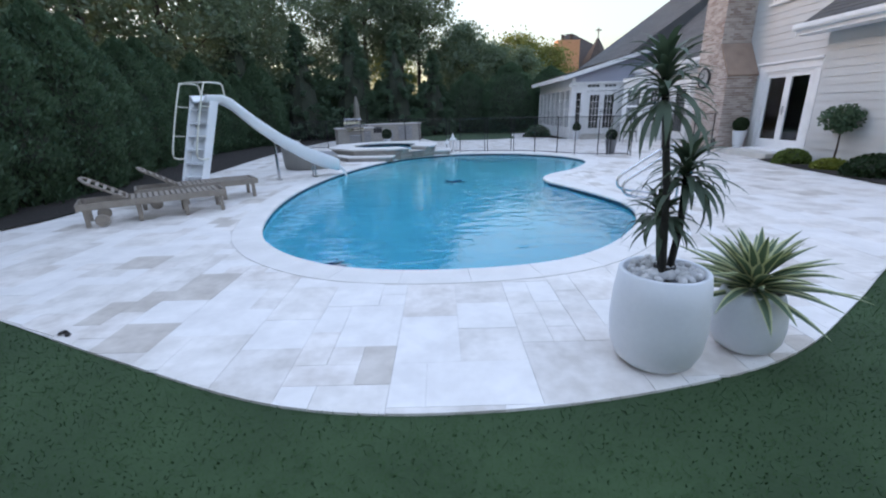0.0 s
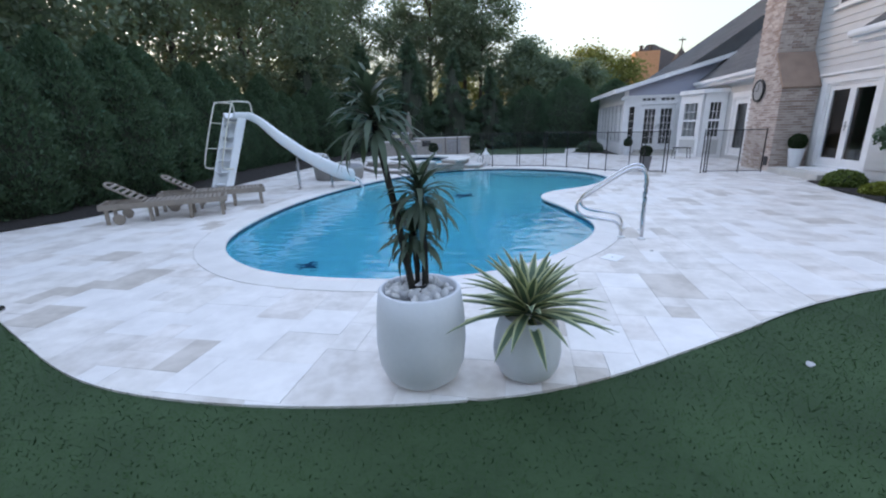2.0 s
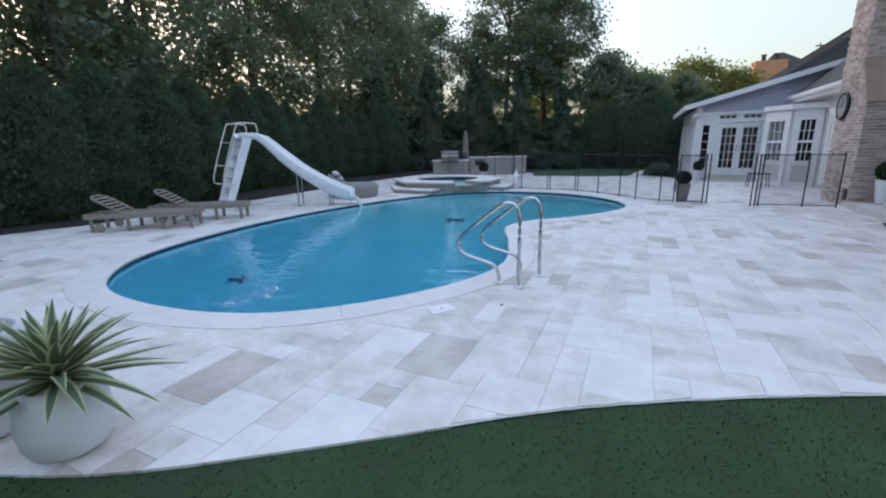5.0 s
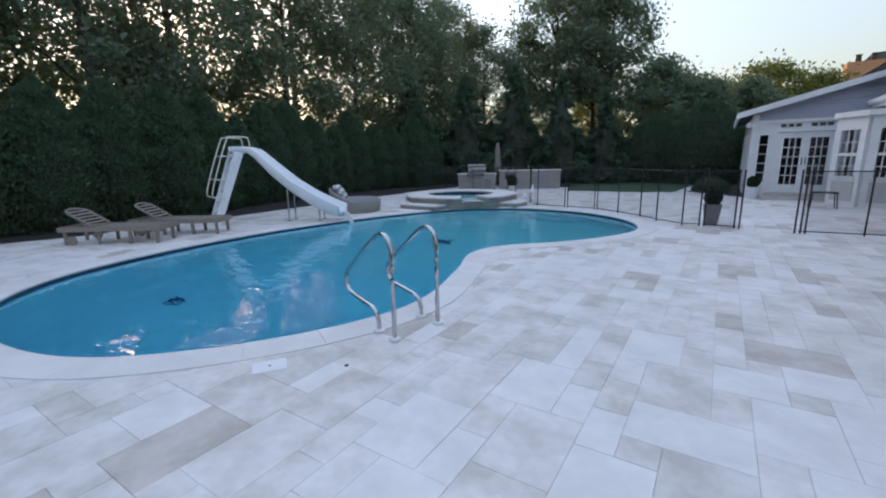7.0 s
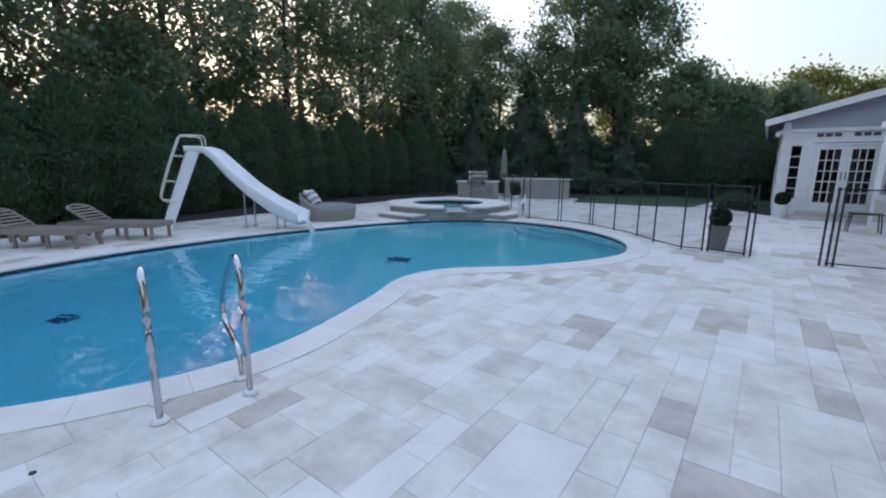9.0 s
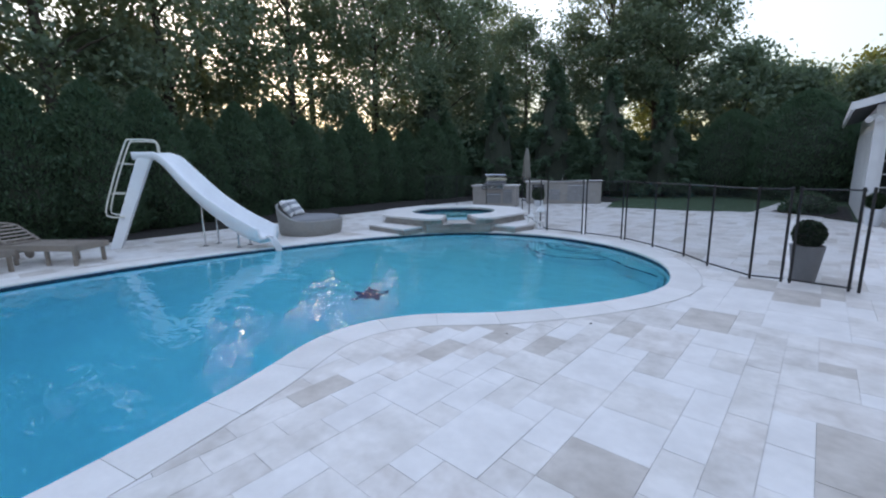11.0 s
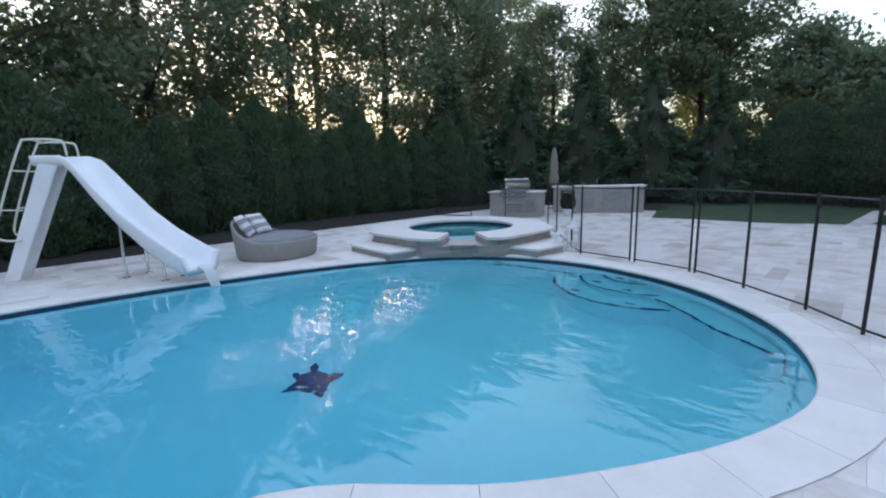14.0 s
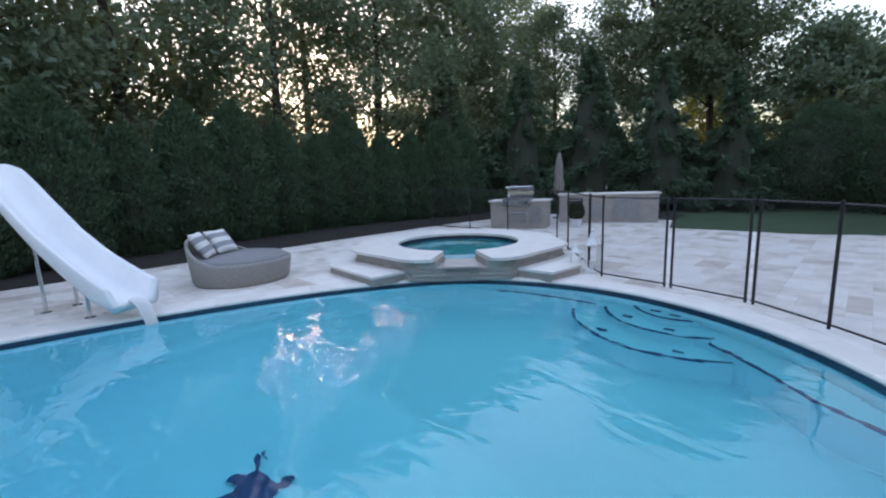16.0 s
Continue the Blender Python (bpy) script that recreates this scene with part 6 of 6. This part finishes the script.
v = np.stack([np.stack([pts[:, 0] - dx * wid, pts[:, 1] - dy * wid, np.full(k, z0)], 1), np.stack([pts[:, 0] + dx * wid, pts[:, 1] + dy * wid, np.full(k, z0)], 1),
              np.stack([pts[:, 0] + lean_[:, 0], pts[:, 1] + lean_[:, 1], z0 + 0.006 + hgt], 1)], 1).reshape(-1, 3)
me = bpy.data.meshes.new("grass")
me.vertices.add(3 * k)
me.vertices.foreach_set("co", v.ravel())
me.loops.add(3 * k)
me.loops.foreach_set("vertex_index", np.arange(3 * k))
me.polygons.add(k)
me.polygons.foreach_set("loop_start", np.arange(k) * 3)
me.update(calc_edges=True)
me.polygons.foreach_set("use_smooth", np.ones(k, dtype=bool))
me.normals_split_custom_set(np.tile((0.0, 0.0, 1.0), (3 * k, 1)))
me.materials.append(M_BLADE)
tagged(part("grass", me, M_BLADE), "short dense green lawn grass beside the paving", "grass", kind="stuff")


# ---- bricks of the chimney ----
bl, bh, jt = 0.205, 0.058, 0.012
unit = mesh_of(box(-bl / 2, -0.012, -bh / 2, bl / 2, 0.012, bh / 2), "brick", M_BRICK)
rb = random.Random(9)
rest = bmesh.new()
single = 0
rows_n = int(6.6 / (bh + jt))
for r in range(rows_n):
    z = 0.03 + (r + 0.5) * (bh + jt)
    ys = CYS if z > 2.33 + 0.02 else CY0
    y_lo = ys if z < 2.33 or z > 3.22 else CYS - (3.22 - z) / 0.89 * (CYS - CY0) + 0.04
    for face in ("west", "south"):
        a, b = (y_lo, CY1) if face == "west" else (CX0, CX1)
        x = a + (bl / 2 if r % 2 else 0) - bl / 2
        while x < b:
            u0, u1 = max(x, a), min(x + bl, b)
            if u1 - u0 > 0.05:
                pr = rb.uniform(-0.004, 0.006)
                c = (u0 + u1) / 2
                sc = Matrix.Diagonal(((u1 - u0) / bl, 1, 1, 1))
                if face == "west":
                    m = Matrix.Translation((CX0 - pr, c, z)) @ Matrix.Rotation(radians(90), 4, "Z") @ sc
                else:
                    m = Matrix.Translation((c, ys - pr, z)) @ sc
                if face == "west" and 0.3 < z < 2.35 and single < 300:
                    part("brick", unit, M_BRICK, CH, m=m)
                    single += 1
                else:
                    bmesh.ops.create_cube(rest, size=1, matrix=m @ Matrix.Diagonal((bl, 0.024, bh, 1)))
            x += bl + jt
part("brickwork", rest, M_BRICK, CH)["kind"] = "stuff"


# ---- paving ----
U = 0.213
paving = thing("paving", pose(0, 0, 0), "pale cream travertine paving in mixed sizes", "pavement", kind="structure")
X0, Y0, NX, NY = -9.0, 1.4, 92, 130
taken = np.zeros((NX, NY), bool)
rt = random.Random(17)
sizes = [(2, 3), (3, 2), (2, 2), (2, 1), (1, 2), (1, 1), (3, 3)]
weights = [9, 9, 6, 3, 3, 1, 1]
owner = np.full((NX + 4, NY + 4), -1)
tiles = []
for j in range(NY):
    for i in range(NX):
        if taken[i, j]:
            continue
        best = (-9, 1, 1)
        for (w, h), wt in zip(sizes, weights):
            if i + w > NX or j + h > NY or taken[i:i + w, j:j + h].any():
                continue
            score = rt.random() * (0.4 + wt / 9)
            gap = 0
            while i + w + gap < NX and not taken[i + w + gap, j] and gap < 3:
                gap += 1
            if gap == 1:
                score -= 0.3
            if j and owner[i + w - 1, j - 1] != owner[i + w, j - 1]:
                score -= 0.7
            if i and owner[i - 1, j + h - 1] != owner[i - 1, j + h]:
                score -= 0.5
            best = max(best, (score, w, h))
        _, w, h = best
        taken[i:i + w, j:j + h] = True
        owner[i:i + w, j:j + h] = len(tiles)
        tiles.append((X0 + i * U, Y0 + j * U, w * U, h * U))


def cut(poly, p, n):
    """The part of a convex polygon on the side of p that n points to."""
    out = []
    for i in range(len(poly)):
        a, b = poly[i - 1], poly[i]
        da, db = (a - p).dot(n), (b - p).dot(n)
        if (da >= 0) != (db >= 0):
            out.append(a.lerp(b, da / (da - db)))
        if db >= 0:
            out.append(b)
    return out


PAT = [Vector((p[0], p[1])) for p in PATIO]
CO = [Vector((p.x, p.y)) for p in COPING_OUT]
ccw = sum(PAT[i - 1].cross(PAT[i]) for i in range(len(PAT))) > 0


def trim_to(poly, loop, keep_inside, is_ccw):
    for _ in range(2):
        c = sum(poly, Vector((0, 0))) / len(poly)
        best = []
        for i in range(len(loop)):
            a, b = loop[i - 1], loop[i]
            d = b - a
            t = min(max((c - a).dot(d) / max(d.length_squared, 1e-9), 0), 1)
            best.append(((c - a - d * t).length, i))
        for dist, i in sorted(best)[:(5 if keep_inside else 2)]:
            if dist > 0.62:
                continue
            a, b = loop[i - 1], loop[i]
            d = (b - a).normalized()
            n = Vector((-d.y, d.x)) if is_ccw == keep_inside else Vector((d.y, -d.x))
            poly = cut(poly, a, n)
            if len(poly) < 3:
                return []
    return poly


tile_mats = []
for k, (ca, cb) in enumerate((((0.78, 0.745, 0.72), (0.68, 0.645, 0.62)), ((0.77, 0.725, 0.69), (0.60, 0.555, 0.515)), ((0.72, 0.675, 0.64), (0.53, 0.48, 0.44)), ((0.77, 0.72, 0.685), (0.57, 0.51, 0.465)), ((0.60, 0.54, 0.49), (0.44, 0.385, 0.34)))):
    tile_mats.append(mat("travertine_tone", ca, cb, 3.2, 0.5, bump=0.10, fine=14, spread=0.34, detail=7))
merged = {k: ([], []) for k in range(5)}
near = []
for x, y, w, h in tiles:
    c = Vector((x + w / 2, y + h / 2))
    jg = 0.0014
    poly = [Vector(p) for p in ((x + jg, y + jg), (x + w - jg, y + jg), (x + w - jg, y + h - jg), (x + jg, y + h - jg))]
    ins = inside(c, PAT)
    poly = trim_to(poly, PAT, True, ccw)
    if len(poly) < 3 or (not ins and sum(inside(p, PAT) for p in poly) < 2):
        continue
    if inside(c, [p for p in CO]) and all(inside(p, CO) for p in poly):
        continue
    poly = trim_to(poly, CO, False, True)
    if len(poly) < 3:
        continue
    cc = sum(poly, Vector((0, 0))) / len(poly)
    if inside(cc, CO) or not inside(cc, PAT):
        continue
    area = abs(sum(poly[i - 1].cross(poly[i]) for i in range(len(poly)))) / 2
    if area < 0.003:
        continue
    tone = rt.choices(range(5), (10, 8, 5, 6, 3))[0]
    top = rt.uniform(-0.0012, 0.0012)
    if 2.4 < cc.x < 7.2 and 3.0 < cc.y < 11.0:
        near.append((poly, top, tone))
    else:
        vs, fs = merged[tone]
        o = len(vs)
        n = len(poly)
        vs += [(p.x, p.y, -0.03) for p in poly] + [(p.x, p.y, top) for p in poly]
        fs.append(tuple(range(o + n, o + 2 * n)))
        fs += [(o + i, o + (i + 1) % n, o + n + (i + 1) % n, o + n + i) for i in range(n)]
for tone, (vs, fs) in merged.items():
    me = bpy.data.meshes.new("paving_field")
    me.from_pydata(vs, [], fs)
    me.materials.append(tile_mats[tone])
    part("paving_field", me, None, paving)["kind"] = "stuff"
for poly, top, tone in near[:340]:
    bm = prism([(p.x, p.y) for p in poly], -0.03, top)
    part("paving_stone", bm, tile_mats[tone], paving)
for tone in range(5):
    bm = bmesh.new()
    for poly, top, k in near[340:]:
        if k == tone:
            prism([(p.x, p.y) for p in poly], -0.03, top, bm=bm)
    if bm.faces:
        part("paving_field", bm, tile_mats[tone], paving)["kind"] = "stuff"
